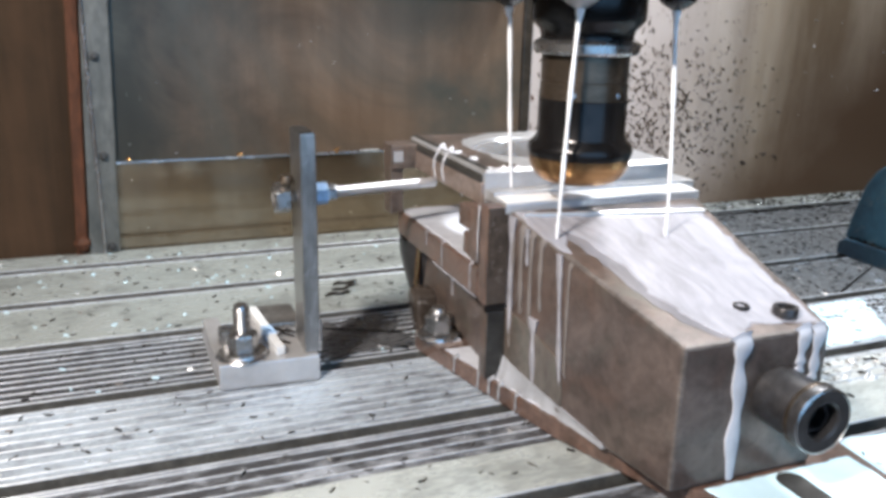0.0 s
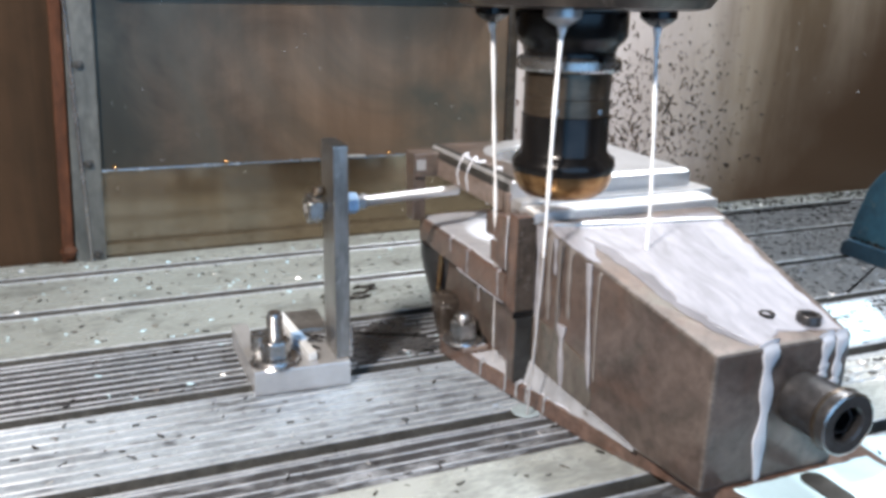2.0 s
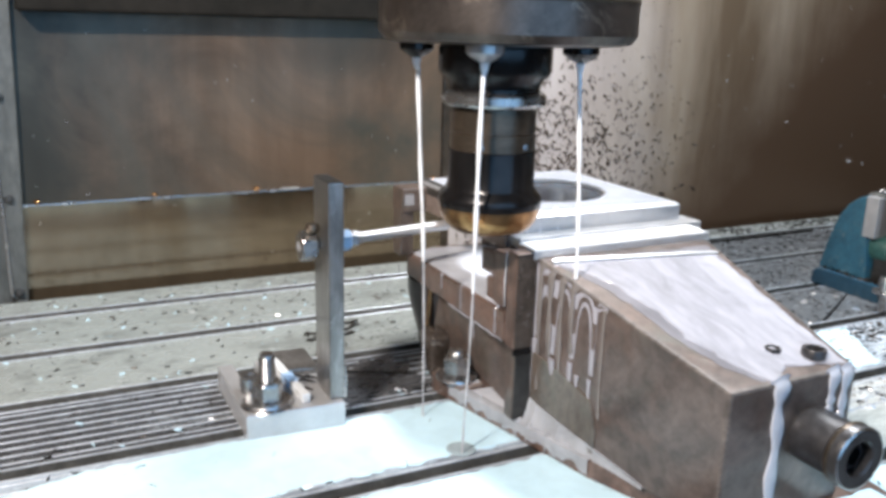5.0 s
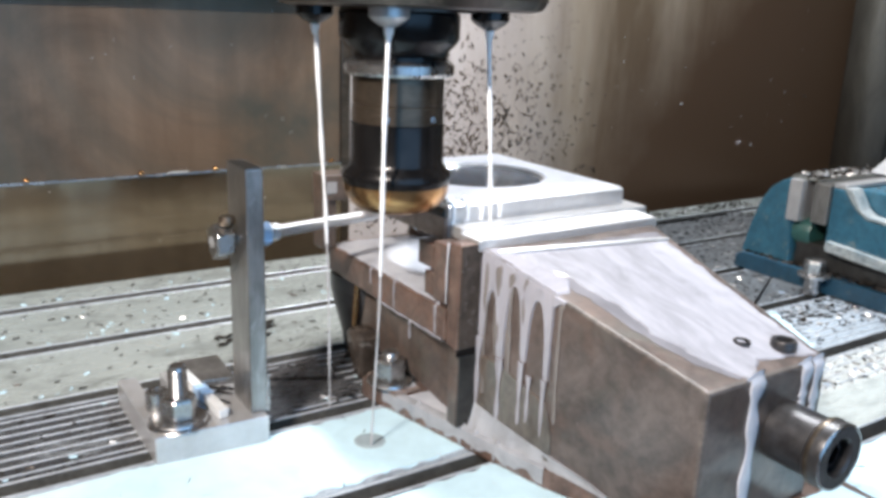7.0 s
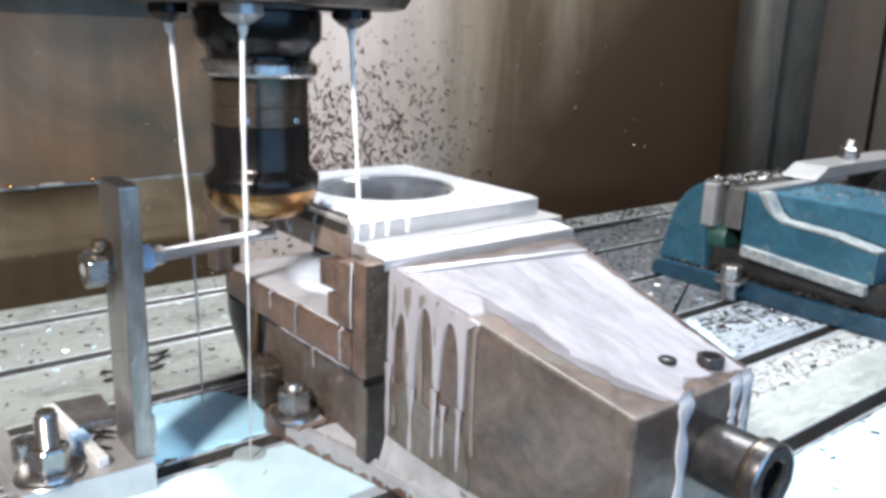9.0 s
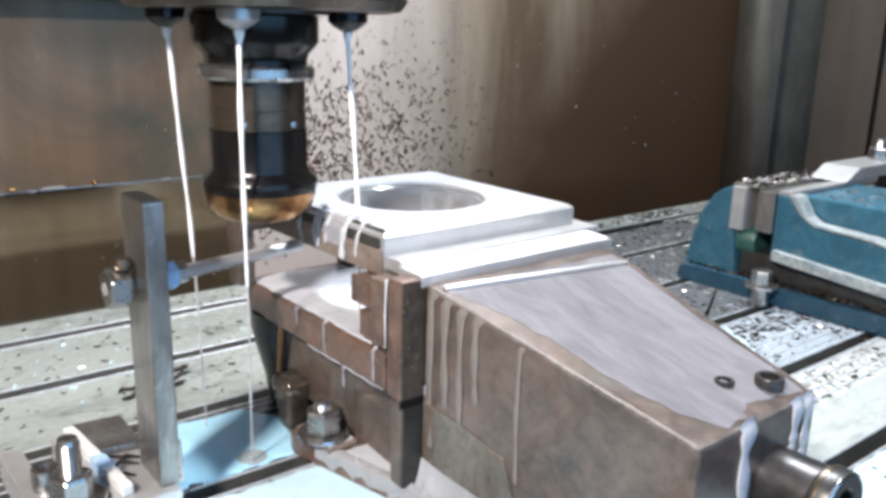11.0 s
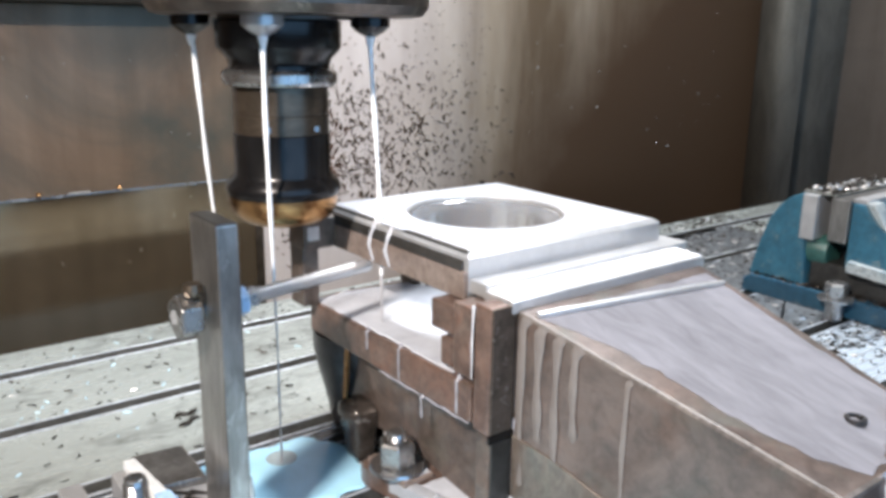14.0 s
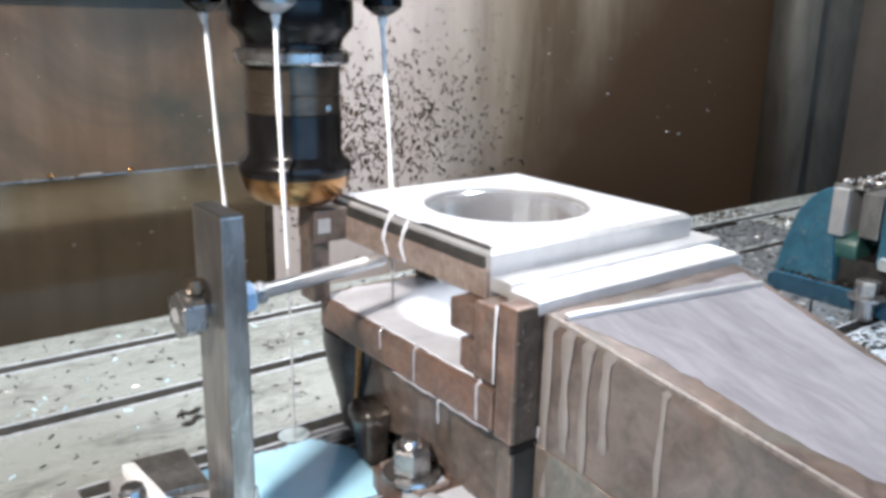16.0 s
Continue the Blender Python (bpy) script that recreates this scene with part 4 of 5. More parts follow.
MAT = worn("matted_swarf", (0.016, 0.020, 0.026), (0.215, 0.23, 0.245), (0.25, 0.6), 0.3, 55, (1, 2.5, 1), 160, 1.0, (0.07, 0.068, 0.065))


# ---- coolant lying on the work and table ----
def sheet(outline, height, lift, name, mat, parent, label="", rough_edge=0.0, seed=1):
    """A thin pool with a rounded, uneven rim lying on a surface."""
    rng = random.Random(seed)
    pts = []
    for (a, b), (c, d) in zip(outline, outline[1:] + outline[:1]):
        n = max(2, int(math.hypot(c - a, d - b) / 0.006))
        for k in range(n):
            pts.append((a + (c - a) * k / n, b + (d - b) * k / n))
    pts = [(x + rough_edge * noise.noise((x * 70, y * 70, seed)) + rough_edge * 0.6 * noise.noise((x * 190, y * 190, seed)),
            y + rough_edge * noise.noise((x * 70, y * 70, seed + 9)) + rough_edge * 0.6 * noise.noise((x * 190, y * 190, seed + 9))) for x, y in pts]
    bm = bmesh.new()
    cx, cy = sum(p[0] for p in pts) / len(pts), sum(p[1] for p in pts) / len(pts)
    low = [bm.verts.new((x, y, height(x, y) + 0.0002)) for x, y in pts]
    ups = []
    for x, y in pts:
        d = max(0.02, math.hypot(x - cx, y - cy))
        ux, uy = x + (cx - x) / d * lift * 1.2, y + (cy - y) / d * lift * 1.2
        ups.append(bm.verts.new((ux, uy, height(ux, uy) + lift)))
    for i in range(len(pts)):
        j = (i + 1) % len(pts)
        bm.faces.new((low[i], low[j], ups[j], ups[i]))
    bm.faces.new(ups)
    bm.faces.new(list(reversed(low)))
    return part(name, bm, mat, parent, label)


sheet([(0.25, 0.298), (0.95, 0.298), (0.95, 0.426), (0.27, 0.426)], lambda x, y: 0.0, 0.0015, "mat", MAT, swarf, rough_edge=0.012, seed=41)
sheet([(0.30, 0.147), (0.95, 0.147), (0.95, 0.273), (0.27, 0.273)], lambda x, y: 0.0, 0.0015, "mat", MAT, swarf, rough_edge=0.012, seed=42)
sheet([(0.36, 0.452), (1.05, 0.452), (1.05, 0.575), (0.40, 0.575)], lambda x, y: 0.0, 0.0012, "mat", MAT, swarf, rough_edge=0.015, seed=43)
film = thing("arm_coolant", (0.04, -0.1, 0.15), "milky coolant film running over the sloping arm", "coolant", carried=False)
wetness = thing("arm_wetness", (0.04, -0.1, 0.15), "thin grey wet sheen and streaks on the arm", "coolant")
sheet([(-0.058, -0.006), (-0.036, -0.030), (-0.021, -0.061), (-0.012, -0.104), (-0.013, -0.150), (-0.001, -0.194), (0.011, -0.2185), (0.030, -0.2185), (0.045, -0.205), (0.075, -0.213), (0.104, -0.2185), (0.106, -0.20), (0.118, -0.12), (0.132, -0.035), (0.135, -0.020)],
      slope, 0.0010, "film", FILM, film, rough_edge=0.0045, seed=4)


sheet([(-0.058, -0.004), (-0.047, -0.028), (-0.035, -0.061), (-0.027, -0.104), (-0.025, -0.150), (-0.012, -0.194), (0.006, -0.2175), (0.030, -0.2175), (0.045, -0.206), (0.075, -0.213), (0.103, -0.2175), (0.106, -0.20), (0.118, -0.12), (0.133, -0.035), (0.138, -0.004)], slope, 0.0004, "wet_sheen", WET, wetness, "thin grey wet sheen", rough_edge=0.003, seed=31)


def run(parent, name, pts, w, mat=MILK, flat="x"):
    """A narrow flat run of coolant down an upright face, wider where it leaves the edge."""
    fine = [Vector(a).lerp(Vector(b), k / 4) for a, b in zip(pts, pts[1:]) for k in range(4)] + [Vector(pts[-1])]
    m = len(fine)
    wid = [w * (1.5 - 0.7 * min(1, 3 * i / m) + 0.22 * math.sin(i * 1.1 + pts[0][1] * 300)) * (0.7 if i == m - 1 else 1) for i in range(m)]
    return part(name, tube(fine, wid, 8, (0.28, 1, 1) if flat == "x" else (1, 0.28, 1)), mat, parent, "", True)


end_runs = thing("end_coolant", (0.05, -0.2236, 0.08), "white runs of coolant down the arm end", "coolant")
for x, z1 in ((0.022, 0.022), (0.083, 0.108), (0.098, 0.10)):
    big = z1 < 0.08
    run(end_runs, "run", [(x, -0.2215, 0.1458), (x + 0.001, -0.2246, 0.140), (x - 0.001, -0.2244, 0.122), (x + (0.003 if big else 0), -0.2244, 0.092 if big else z1 + 0.008), (x + (0.001 if big else -0.001), -0.2244, 0.060 if big else z1 + 0.002), (x + (0.004 if big else -0.002), -0.2244, z1)], 0.0072 if big else 0.0056, MILK, "y")


def side_x(y):
    return -0.0655 + (0.010 - y) / 0.2336 * 0.034


for y, z0, z1, w in ((0.003, 0.19, 0.05, 0.0030), (-0.012, 0.188, 0.10, 0.0034), (-0.028, 0.185, 0.072, 0.0030), (-0.043, 0.181, 0.11, 0.0030), (-0.085, 0.172, 0.06, 0.0018)):
    x, w = side_x(y), w * 1.5
    run(wetness, "run", [(x + 0.002, y, z0), (x - 0.0006, y, z0 - 0.006), (x - 0.0004, y + 0.001, (z0 + z1) / 2), (x - 0.0004, y - 0.001, z1 + 0.01), (x + 0.0006, y, z1)], w, THIN)
early = thing("side_coolant", (-0.06, -0.04, 0.12), "white runs of coolant trickling down the arm side", "coolant", carried=False)
for pts, w in (([(-0.070, 0.175), (-0.072, 0.150), (-0.076, 0.100), (-0.081, 0.040)], 0.0042), ([(-0.036, 0.102), (-0.037, 0.075), (-0.040, 0.034)], 0.0058), ([(0.005, 0.192), (0.005, 0.15), (0.003, 0.068)], 0.0052), ([(-0.020, 0.186), (-0.021, 0.168), (-0.022, 0.150)], 0.0030)):
    run(early, "run", [(side_x(y) - 0.0008, y, z) for y, z in pts], w, FILM)
sheet([(-0.062, 0.006), (-0.040, 0.006), (-0.036, -0.045), (-0.048, -0.078), (-0.0535, -0.074), (-0.058, -0.05), (-0.0625, -0.02)], slope, 0.0012, "edge_film", FILM, early, rough_edge=0.0025, seed=71)
curtain = thing("coolant_curtain", (-0.06, -0.04, 0.15), "translucent grey coolant curtain with finger-like runs", "coolant", carried=False)
LEGS = ((0.0075, 0.0042, 0.112), (-0.0200, 0.0040, 0.100), (-0.0480, 0.0030, 0.106), (-0.0745, 0.0026, 0.098))
ARCHES = ((-0.006, 0.0085, 0.160), (-0.0335, 0.0105, 0.171), (-0.0610, 0.0105, 0.166))


def curtain_foot(y):
    """Height of the lower edge: fingers between arches."""
    for c, half, top in ARCHES:
        u = abs(y - c) / half
        if u < 1:
            return top - (top - 0.10) * (1 - math.sqrt(max(0.0, 1 - u ** 2.4)))
    if y < -0.0772:
        return slope(0, y) - 0.012 * max(0.0, 1 - (-0.0772 - y) / 0.012)
    return min((abs(y - ly), lz) for ly, _, lz in LEGS)[1]


bm = bmesh.new()
rows = []
for k in range(101):
    y = 0.0088 - k * 0.00098
    hi, lo = slope(0, y) - 0.0005, curtain_foot(y)
    lo = min(lo, hi - 0.002)
    out = side_x(y) - 0.0016
    rows.append([bm.verts.new((out + d, y, lo + (hi - lo) * f)) for f, d in ((0, 0.0010), (0.08, -0.0003), (0.5, 0.0003), (0.9, 0.0), (1.0, 0.0012))] + [bm.verts.new((out + 0.0030, y, lo + (hi - lo) * f)) for f in (1.0, 0.0)])
for a, b in zip(rows, rows[1:]):
    for i in range(7):
        bm.faces.new((a[i], a[(i + 1) % 7], b[(i + 1) % 7], b[i]))
part("veil", bm, CURTAIN, curtain, "", True)
sheet([(-0.0640, 0.007), (-0.050, 0.007), (-0.036, -0.030), (-0.024, -0.061), (-0.040, -0.080), (-0.0525, -0.078)], slope, 0.0014, "edge_film", CURTAIN, curtain, rough_edge=0.0015, seed=51)
for y, z0, z1, w in ((0.0075, 0.113, 0.045, 0.0038), (-0.020, 0.100, 0.040, 0.0034), (-0.046, 0.106, 0.046, 0.0030), (-0.056, 0.096, 0.050, 0.0024), (-0.073, 0.098, 0.044, 0.0026)):
    x = side_x(y) - 0.0020
    run(curtain, "run", [(x, y, z0), (x, y, (z0 + z1) / 2), (x + 0.0006, y + 0.001, z1)], w, CURTAIN)
plate_film = thing("clevis_coolant", (0.04, 0.15, 0.13), "white coolant lying on the clevis plates", "coolant")
sheet([(-0.0655, 0.072), (-0.030, 0.070), (-0.034, 0.120), (-0.036, 0.205), (-0.018, 0.246), (0.010, 0.266), (0.030, 0.283), (-0.0655, 0.284)], lambda x, y: BT, 0.0004, "old_skin", RAW, top_plate, "brown skin on the plate, not yet washed over", rough_edge=0.003, seed=61)
top_film = thing("plate_coolant", (0.04, 0.15, BT), "white coolant spread over the bored top plate", "coolant", carried=False)
part("film", plate_with_bore(BX0 + 0.006, BX1 - 0.006, BY0 + 0.006, BY1 - 0.006, BT - 0.0010, BT + 0.0012, BC, BR + 0.002), MILK, top_film)
sheet([(-0.085, 0.058), (-0.05, 0.087), (0.14, 0.09), (0.14, 0.258), (-0.05, 0.284), (-0.085, 0.276)], lambda x, y: 0.134, 0.0012, "lower_film", MILK, plate_film, rough_edge=0.002, seed=5)
sheet([(-0.069, 0.011), (0.150, 0.011), (0.152, 0.039), (-0.067, 0.039)], lambda x, y: 0.2035, 0.0009, "shelf_film", FOAM, plate_film, rough_edge=0.001, seed=6)
for y, z0, z1 in ((0.128, 0.134, 0.106), (0.049, 0.134, 0.105), (0.178, 0.134, 0.116), (0.095, 0.103, 0.083)):
    run(plate_film, "run", [(-0.086, y, z0 + 0.001), (-0.0895, y, z0 - 0.002), (-0.0893, y, (z0 + z1) / 2), (-0.089, y, z1)], 0.0017, FILM)
for y0, y1 in ((0.158, 0.098), (0.092, 0.034)):
    part("run", tube([(-0.0893, y0 + (y1 - y0) * k / 8, 0.1030 + 0.0006 * math.sin(k * 2)) for k in range(9)], [0.0005, 0.0010, 0.0013, 0.0008, 0.0013, 0.0009, 0.0012, 0.0008, 0.0005], 8), FILM, plate_film, "", True)
for y in (0.170, 0.196):
    run(plate_film, "run", [(-0.062, y, BT + 0.0012), (-0.0672, y - 0.001, BT + 0.0012), (-0.0738, y - 0.002, BT - 0.010), (-0.0750, y, 0.206), (-0.0745, y + (0.008 if y < 0.14 else -0.006), 0.193)], 0.0030)
run(plate_film, "run", [(-0.0887, 0.031, 0.198), (-0.0899, 0.031, 0.17), (-0.0895, 0.031, 0.14)], 0.0013)
sheet([(-0.064, 0.150), (-0.064, 0.190), (-0.070, 0.188), (-0.070, 0.152)], lambda x, y: BT + 0.0008, 0.0012, "corner_film", MILK, plate_film, rough_edge=0.003, seed=21)
# film creeping over the plate edge, and drip loops on its front face
drips = thing("plate_drips", (-0.07, 0.13, 0.21), "white coolant loops dripping down the plate edge", "coolant", carried=False)
part("drip_film", prism([(-0.0752, 0.203), (-0.0752, 0.2132), (-0.0747, 0.2170), (-0.0675, 0.2284), (-0.0640, 0.2284), (-0.0640, 0.203)], 0.118, 0.152, "y", 0.0006), FILM, drips, "grey film over the plate edge")
for y, w in ((0.161, 0.0042), (0.147, 0.0024), (0.119, 0.0050), (0.097, 0.0026)):
    run(drips, "drip", [(-0.060, y, BT + 0.0014), (-0.0668, y, BT + 0.0016), (-0.0740, y - 0.001, BT - 0.009), (-0.0752, y, 0.206), (-0.0752, y + 0.001, 0.1925 + 3 * (0.005 - w))], w, MILK)
for x, z1 in ((-0.066, 0.205), (-0.050, 0.2085), (-0.034, 0.2085), (-0.012, 0.2085)):
    run(curtain, "run", [(x, 0.066, BT + 0.0010), (x, 0.0602, BT - 0.001), (x + 0.0006, 0.0592, 0.216), (x, 0.0592, z1)], 0.0026, FOAM, "y")
base_film = thing("base_coolant", (0.0, 0.0, 0.02), "milky coolant puddled on the base plate", "coolant")
sheet([(-0.062, 0.095), (-0.0965, 0.095), (-0.076, 0.008), (-0.0645, -0.045), (-0.0545, -0.086), (-0.030, -0.155), (-0.022, -0.155), (-0.040, -0.06)], lambda x, y: 0.0205, 0.0011, "film", MILK, base_film, rough_edge=0.002, seed=8)
sheet([(0.000, -0.228), (0.15, -0.228), (0.15, -0.296), (0.014, -0.296)], lambda x, y: 0.0205, 0.0011, "film", POOL, base_film, rough_edge=0.002, seed=9)
sheet([(-0.101, 0.101), (-0.075, 0.101), (-0.075, 0.108), (-0.101, 0.108)], lambda x, y: 0.0256, 0.0008, "film", MILK, base_film, rough_edge=0.003, seed=22)
# coolant banked up between the arm side and the base plate's edge
EDGE = ((0.009, -0.0750, 0.046), (-0.0145, -0.0700, 0.041), (-0.05, -0.0615, 0.036), (-0.09, -0.0545, 0.031), (-0.128, -0.0385, 0.027), (-0.150, -0.0415, 0.0225))
bm = bmesh.new()
rows = []
for (y0, e0, z0), (y1, e1, z1) in zip(EDGE, EDGE[1:]):
    for k in range(8):
        f = k / 8
        y, e, z = y0 + (y1 - y0) * f, e0 + (e1 - e0) * f, z0 + (z1 - z0) * f
        e += 0.0016 * math.sin(y * 210) + 0.0010 * math.sin(y * 520)
        x = side_x(y)
        e = min(e, x - 0.002)
        rows.append([bm.verts.new(p) for p in ((x + 0.003, y, z), (x - 0.0022, y, z), (x + (e - x) * 0.55, y, 0.0215 + (z - 0.0215) * 0.50), (e, y, 0.0222), (e - 0.0008, y, 0.0206), (x + 0.003, y, 0.0206))])
for a, b in zip(rows, rows[1:]):
    for i in range(6):
        bm.faces.new((a[i], a[(i + 1) % 6], b[(i + 1) % 6], b[i]))
part("bank", bm, BANK, base_film, "", True)
for y, x, w in ((0.03, -0.0838, 0.0026), (0.012, -0.0797, 0.0034), (-0.004, -0.0760, 0.0030), (0.072, -0.0935, 0.0026), (-0.03, -0.0700, 0.0022)):
    run(base_film, "run", [(x + 0.004, y, 0.0218), (x - 0.0006, y, 0.0205), (x - 0.0008, y, 0.011), (x - 0.0006, y + 0.001, 0.003)], w, BANK)
veil = thing("base_veil", (-0.09, 0.03, 0.01), "milky veil of coolant over the base plate edge", "coolant", carried=False)
bm = bmesh.new()
rows = []
for k in range(61):
    f = k / 60
    x, y = -0.1045 + f * 0.0471, 0.118 - f * 0.2035
    low = 0.0085 + 0.0070 * noise.noise((y * 55, 3.1, 0.0)) + 0.0040 * noise.noise((y * 140, 7.7, 0.0))
    low = max(0.0015, min(0.018, low))
    bulge = 0.0005 * noise.noise((y * 90, 1.0, 2.0))
    rows.append([bm.verts.new(p) for p in ((x + 0.010, y, 0.0208), (x + 0.009, y, 0.0220), (x + 0.001, y, 0.0219), (x - 0.0012 - bulge, y, 0.0205), (x - 0.0014 - bulge, y, (0.0205 + low) / 2), (x - 0.0012, y, low), (x + 0.002, y, low))])
for p, q in zip(rows, rows[1:]):
    for i in range(7):
        bm.faces.new((p[i], p[(i + 1) % 7], q[(i + 1) % 7], q[i]))
part("veil", bm, BANK, veil, "", True)
# the pool that rises over the grooved strips
flood = thing("coolant_pool", (-0.1, 0.06, 0.0), "white milky coolant flooding the grooved table strips", "coolant", carried=False)
sheet([(-0.62, 0.004), (-0.03, 0.004), (-0.06, 0.116), (-0.36, 0.118), (-0.50, 0.110), (-0.60, 0.08)], lambda x, y: -0.0002, 0.0022, "pool", POOL, flood, rough_edge=0.004, seed=11)
sheet([(-0.40, -0.030), (-0.02, -0.030), (0.0, -0.150), (-0.30, -0.150), (-0.42, -0.10)], lambda x, y: -0.0002, 0.0022, "pool", POOL, flood, rough_edge=0.004, seed=12)
SHADED_SWARF = worn("shaded_black_swarf", (0.012, 0.013, 0.016), (0.20, 0.205, 0.22), (0.12, 0.45), 0.4, 70, (1, 2, 1), 200, 1.0, (0.03, 0.06, 0.10))
late_flood = thing("coolant_pool", (-0.16, 0.2, 0.0), "white milky coolant spreading beside the rear foot", "coolant", carried=False)
sheet([(-0.225, 0.150), (-0.10, 0.150), (-0.085, 0.225), (-0.11, 0.265), (-0.22, 0.265)], lambda x, y: -0.0002, 0.0026, "pool", SHADE_POOL, late_flood, rough_edge=0.005, seed=13)
# dark sheet holds wet swarf and the post's shadow in one colour
shadow_swarf = thing("swarf_mat", (-0.16, 0.2, 0.0), "wet swarf beside the rear foot with the post's shadow painted in", "swarf")
sheet([(-0.222, 0.150), (-0.115, 0.152), (-0.100, 0.225), (-0.12, 0.262), (-0.215, 0.255)], lambda x, y: 0.0, 0.0018, "mat", SHADED_SWARF, shadow_swarf, rough_edge=0.020, seed=17)
front_pool = thing("coolant_pool", (0.3, -0.1, 0.0), "bluish white coolant lying on the table in front of the vice", "coolant")
sheet([(0.20, 0.004), (0.47, 0.004), (0.54, 0.116), (0.22, 0.116)], lambda x, y: 0.0, 0.0016, "pool", POOL, front_pool, rough_edge=0.006, seed=14)
sheet([(0.02, -0.31), (0.8, -0.31), (0.8, -0.18), (0.17, -0.18), (0.17, -0.305)], lambda x, y: 0.0, 0.0016, "pool", POOL, front_pool, rough_edge=0.004, seed=16)

# ---- spindle, tool and coolant nozzles ----
head = thing("spindle_head", (0.01, 0.0, 0.395), "oily brown steel spindle nose with three coolant nozzles", "spindle", carried=False)
part("nose", lathe([(0, 0.398), (0.060, 0.398), (0.060, 0.402), (0.104, 0.400), (0.113, 0.402), (0.118, 0.409), (0.118, 0.56), (0.126, 0.57), (0.126, 0.9), (0, 0.9)], (0.011, 0.0, 0), "z", 96), HEAD, head, smooth=True)
part("groove_ring", lathe([(0.1182, 0.436), (0.1188, 0.437), (0.1188, 0.4385), (0.1182, 0.4395)], (0.011, 0, 0), "z", 96), BROWN_STEEL, head, smooth=True)
NOZ = [((-0.0573, 0.0493), (0.016, 0.012)), ((-0.0368, -0.0472), (-0.005, -0.004)), ((0.0593, -0.0505), (0.002, -0.012))]
for (x, y), d in NOZ:
    part("nozzle", lathe([(0, 0.402), (0.0165, 0.402), (0.0165, 0.393), (0.012, 0.389), (0.005, 0.385), (0.0028, 0.3845), (0, 0.387)], (x, y, 0), "z", 28), MILLED if y < 0 and x < 0 else BLACK, head, "coolant nozzle", True)
holder = thing("tool_holder", (0, 0, 0.24), "black face mill holder with a steel flange and gold inserts", "milling tool", carried=False)
part("collar", lathe([(0, 0.398), (0.050, 0.398), (0.0525, 0.396), (0.0525, 0.376), (0.050, 0.372), (0.044, 0.366), (0.0425, 0.360), (0.043, 0.357)], (0, 0, 0), "z", 64), BLACK, holder, "black drive collar", True)
part("flange", lathe([(0.043, 0.3575), (0.0465, 0.3565), (0.0488, 0.354), (0.0488, 0.347), (0.0470, 0.3445), (0.041, 0.3440)], (0, 0, 0), "z", 64), NUT, holder, "bright steel flange", True)
part("neck", lathe([(0.0405, 0.3435), (0.0405, 0.321), (0.0398, 0.3205), (0.0398, 0.3195), (0.0408, 0.319), (0.0408, 0.304)], (0, 0, 0), "z", 64), BROWN_STEEL, holder, "brown upper sleeve", True)
sleeve = part("sleeve", lathe([(0.0408, 0.3038), (0.0415, 0.303), (0.0415, 0.270), (0.0440, 0.2655), (0.0488, 0.261), (0.0500, 0.256), (0.0485, 0.250)], (0, 0, 0), "z", 64), BLACK, holder, "glossy black cutter body", True)
part("insert_ring", lathe([(0.0485, 0.2498), (0.0478, 0.244), (0.0455, 0.237), (0.0415, 0.231), (0.0355, 0.2265), (0.027, 0.2240), (0, 0.2230)], (0, 0, 0), "z", 64), GOLD, sleeve, "gold blur of the spinning inserts", True)
for a in (1.25, 2.3):
    part("set_screw", lathe([(0.0030, 0.0006), (0.0028, -0.0010), (0, -0.0012)], (0.0412 * math.cos(a), -abs(0.0412 * math.sin(a)), 0.309), "y", 12), STEEL, holder, "bright set screw", True)
STREAMS = []
for (x, y), (dx, dy) in NOZ:
    st = thing("coolant_stream", (x, y, 0.386), "thin white stream of coolant falling from a nozzle", "coolant stream", "coolant streams", False)
    n = 26
    pts, rad = [], []
    for k in range(n + 1):
        s = k / n
        z = 0.386 - s * 0.384
        # drift grows with the fall and levels off
        q = min(1.0, (0.386 - z) / 0.166) if z > 0.22 else 1 + (0.22 - z) * 2.2
        if x < 0 and y < 0 and z < 0.19:
            f = (0.19 - z) / 0.188
            pts.append((pts[-1][0] * (1 - 0.2 * f) - 0.028 * 0.2 * f, pts[-1][1] + (-0.014 - pts[-1][1]) * 0.2 * f, z))
            rad.append(0.0013 + 0.0003 * math.sin(k * 1.3))
            continue
        pts.append((x + dx * q + 0.0006 * math.sin(9 * s + x * 80), y + dy * q, z))
        rad.append(0.0021 - 0.0009 * s + 0.0004 * math.sin(k * 1.3 + y * 90))
    cut = next(k for k, p in enumerate(pts) if p[2] < 0.19)
    part("stream", tube(pts[:cut + 1], rad[:cut + 1], 10), FOAM, st, smooth=True)
    part("stream_tail", tube(pts[cut:], [r * 0.72 for r in rad[cut:]], 10), THIN_MILK, st, "thinning lower end of the stream", True)
    if x < 0 and y < 0:
        part("splash_ring", lathe([(0.0150, 0.0), (0.0130, 0.0007), (0.0090, 0.0009), (0.0040, 0.0004), (0, 0.0003)], (-0.028, -0.014, 0.0021), "z", 28), RIPPLE, st, "grey ring where the stream strikes the pool", True)
    part("foam_bead", lathe([(0, 0.002), (0.0034, 0.001), (0.0042, -0.002), (0.0034, -0.006), (0.0020, -0.010), (0, -0.011)], (x, y, 0.3855), "z", 16), FOAM, st, "white foam at the nozzle mouth", True)
    STREAMS.append(st)
column = thing("headstock", (-0.1, 0.55, 0.47), "dark machine headstock above the spindle", "headstock", carried=False)
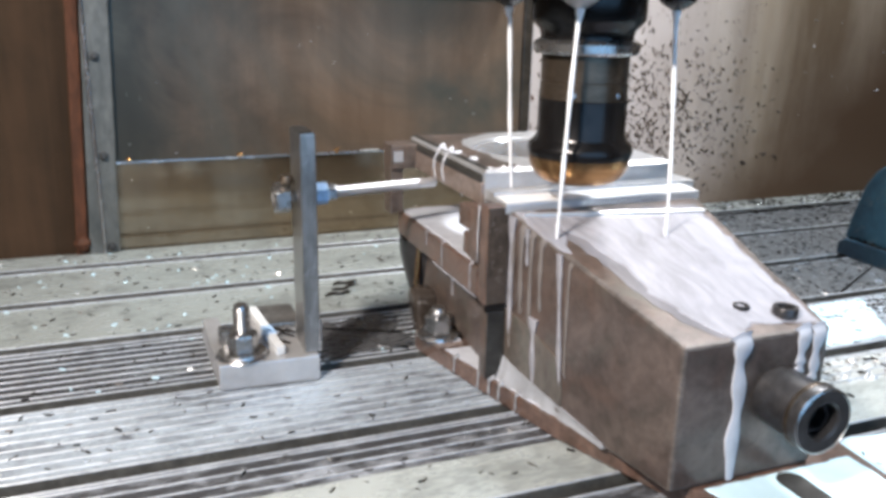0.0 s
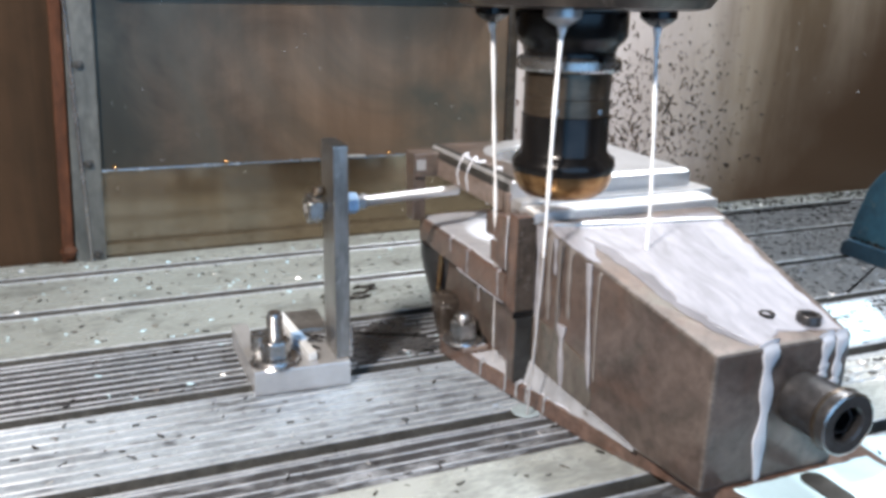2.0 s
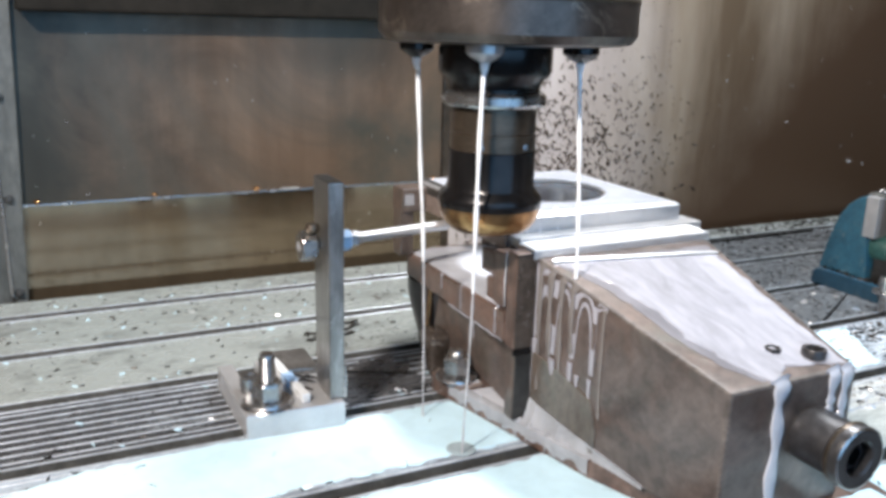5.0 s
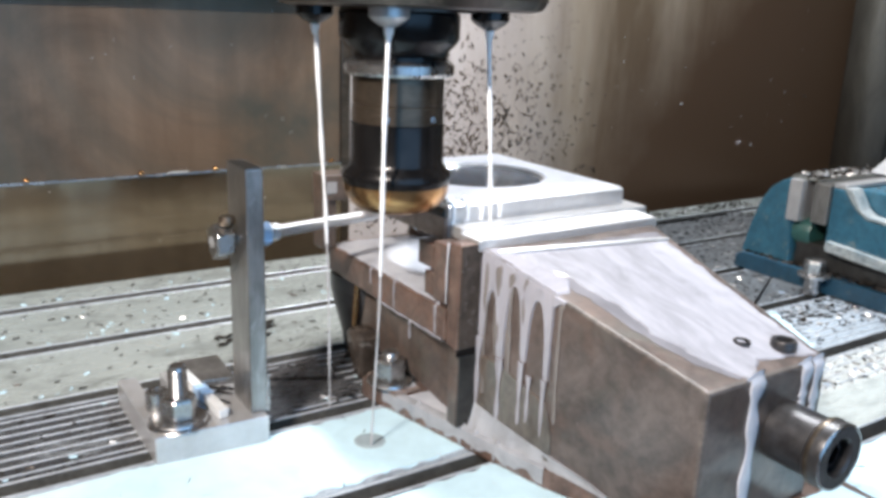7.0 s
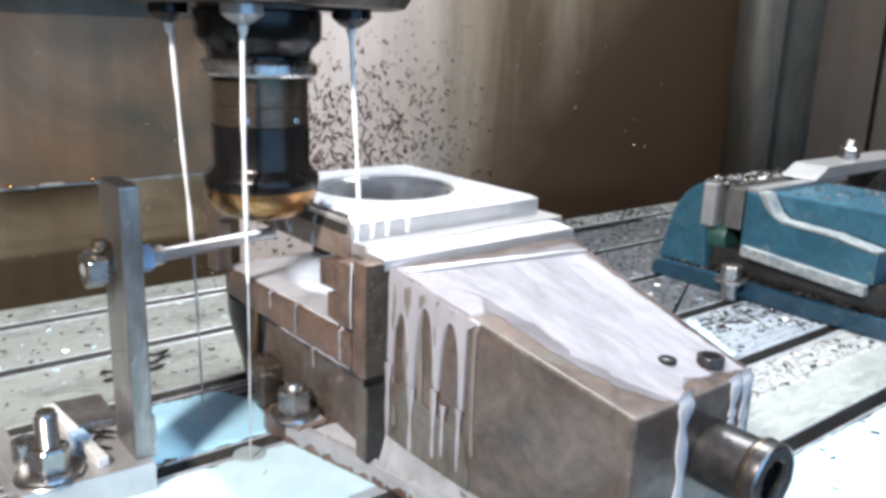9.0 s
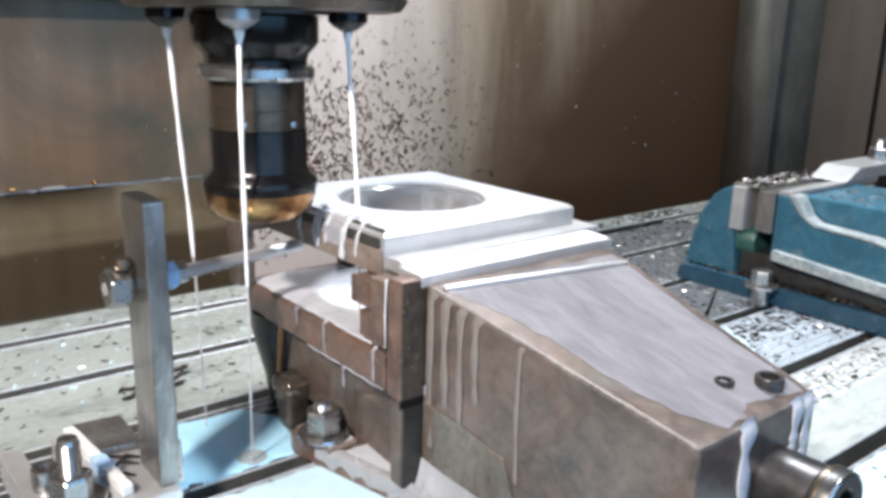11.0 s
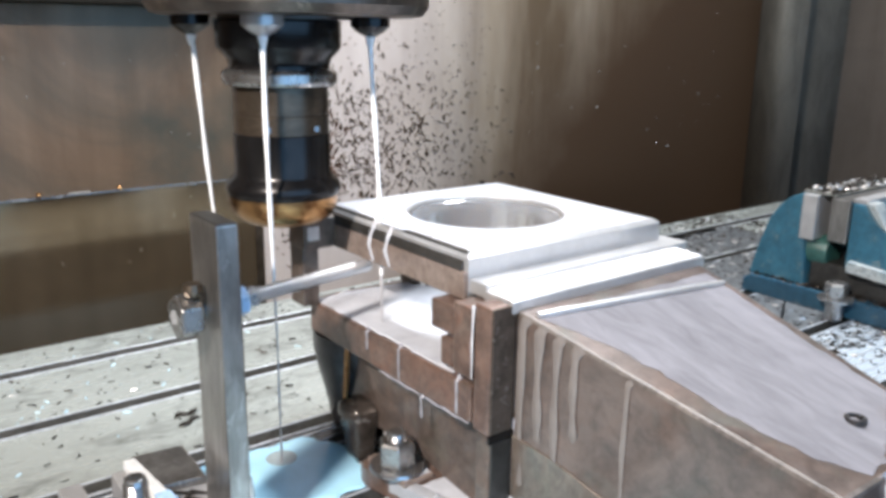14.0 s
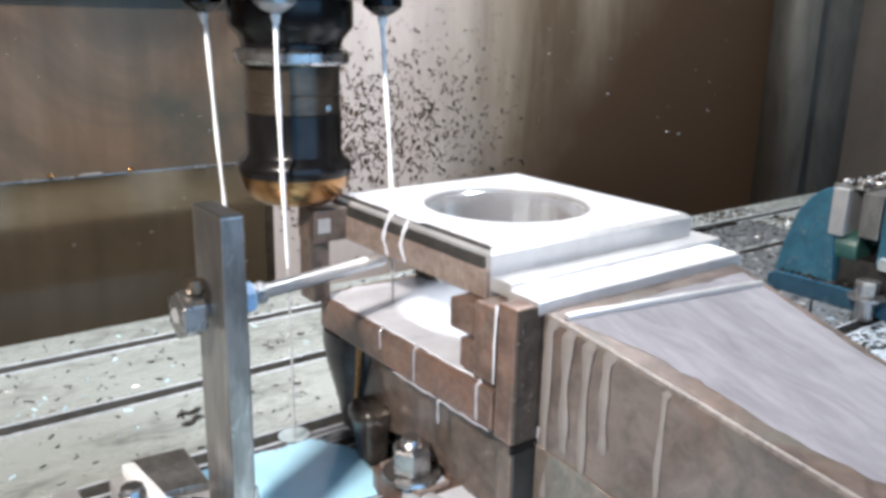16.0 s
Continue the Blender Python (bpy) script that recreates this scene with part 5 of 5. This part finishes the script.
CASING = worn("black_oily_casing", (0.006, 0.006, 0.005), (0.018, 0.016, 0.014), (0.6, 0.85), 0.0, 9, (1, 1, 1), 120, 0.2)
CASING.node_tree.nodes["Principled BSDF"].inputs["Specular IOR Level"].default_value = 0.1
part("casing", box(-0.40, 0.25, 0.61, WY - 0.01, 0.418, 1.10, 0.006, 3), CASING, column)

# the work light housings
for nm, p, q, w, h in (("work_light", (-0.97, -0.63, 1.10), (0.05, 0.15, 0.1), 0.30, 0.12), ("ceiling_light", (0.75, 0.10, 1.50), (0.30, 0.1, 0.0), 0.9, 0.16)):
    lt = thing(nm, p, "grey steel machine work light housing", "lamp", carried=False)
    bm = bmesh.new()
    bmesh.ops.create_cube(bm, size=1, matrix=look(p, q) @ Matrix.LocRotScale((0, 0, 0.035), None, (w + 0.04, h + 0.04, 0.06)))
    part("housing", bevelled(bm, 0.006), DARK_IRON, lt)
    part("bracket", tube([(p[0], p[1], p[2] + 0.05), (p[0], p[1], 1.602)], [0.015, 0.015]), DARK_IRON, lt)


def motions():
    for ob in CARRIED:
        o = Vector(ob.location)
        walk(ob, [(t, pose(o.x + dx, o.y + dy, o.z)) for t, dx, dy in FEED])
    # the falling coolant sways a little
    for k, st in enumerate(STREAMS):
        o = Vector(st.location)
        lean = (0.0, 1.5, 0.0)[k]
        walk(st, [(t, pose(o.x, o.y, o.z, 0.25 * math.sin(2.1 * t + k), lean * (1 - t / 7.5) + 0.25 * math.sin(1.7 * t + 2 * k), 0)) for t in [0.5 * i for i in range(33)]])
    # the pool creeps up over the grooves
    o = Vector(flood.location)
    p = Vector(late_flood.location)
    walk(late_flood, [(t, pose(p.x + dx, p.y + dy, p.z - 0.0050 * max(0.0, min(1.0, (8.2 - t) / 1.6)))) for t, dx, dy in FEED])
    # the film on the arm thins out late
    p = Vector(film.location)
    walk(film, [(t, pose(p.x + dx, p.y + dy, p.z - 0.0011 * max(0.0, min(1.0, (t - 8.0) / 2.6)))) for t, dx, dy in FEED])
    # coolant spreads over the whole top plate as it comes under the nozzles
    p = Vector(top_film.location)
    walk(top_film, [(t, pose(p.x + dx, p.y + dy, p.z - 0.0014 * max(0.0, min(1.0, (5.6 - t) / 1.6)))) for t, dx, dy in FEED])
    # the drips on the plate edge come and go with the stream above them
    p = Vector(drips.location)
    gone = [0.0045 * (1 - max(0.0, min(1.0, (t - 7.5) / 2.2, (13.2 - t) / 1.8))) for t, _, _ in FEED]
    walk(drips, [(t, pose(p.x + dx + k, p.y + dy, p.z - k)) for (t, dx, dy), k in zip(FEED, gone)])
    p = Vector(veil.location)
    walk(veil, [(t, pose(p.x + dx + 0.0045 * k, p.y + dy, p.z - 0.002 * k)) for t, dx, dy in FEED for k in [max(0.0, min(1.0, (5.0 - t) / 1.6))]])
    # the first runs drain away before it
    p = Vector(early.location)
    walk(early, [(t, pose(p.x + dx + 0.0040 * k, p.y + dy, p.z - 0.003 * k)) for t, dx, dy in FEED for k in [max(0.0, min(1.0, (t - 2.6) / 1.6))]])
    # the curtain swells out on the arm side while a stream feeds it, then drains away
    p = Vector(curtain.location)
    sunk = [(t, 0.0035 * (1 - max(0.0, min(1.0, (t - 3.6) / 2.2, (11.0 - t) / 1.8)))) for t, _, _ in FEED]
    walk(curtain, [(t, pose(p.x + dx + k, p.y + dy + k, p.z - k)) for (t, dx, dy), (_, k) in zip(FEED, sunk)])
    walk(flood, [(t, pose(o.x + dx, o.y + dy, o.z - 0.0045 * max(0.0, min(1.0, (4.4 - t) / 2.0)))) for t, dx, dy in FEED])


motions()
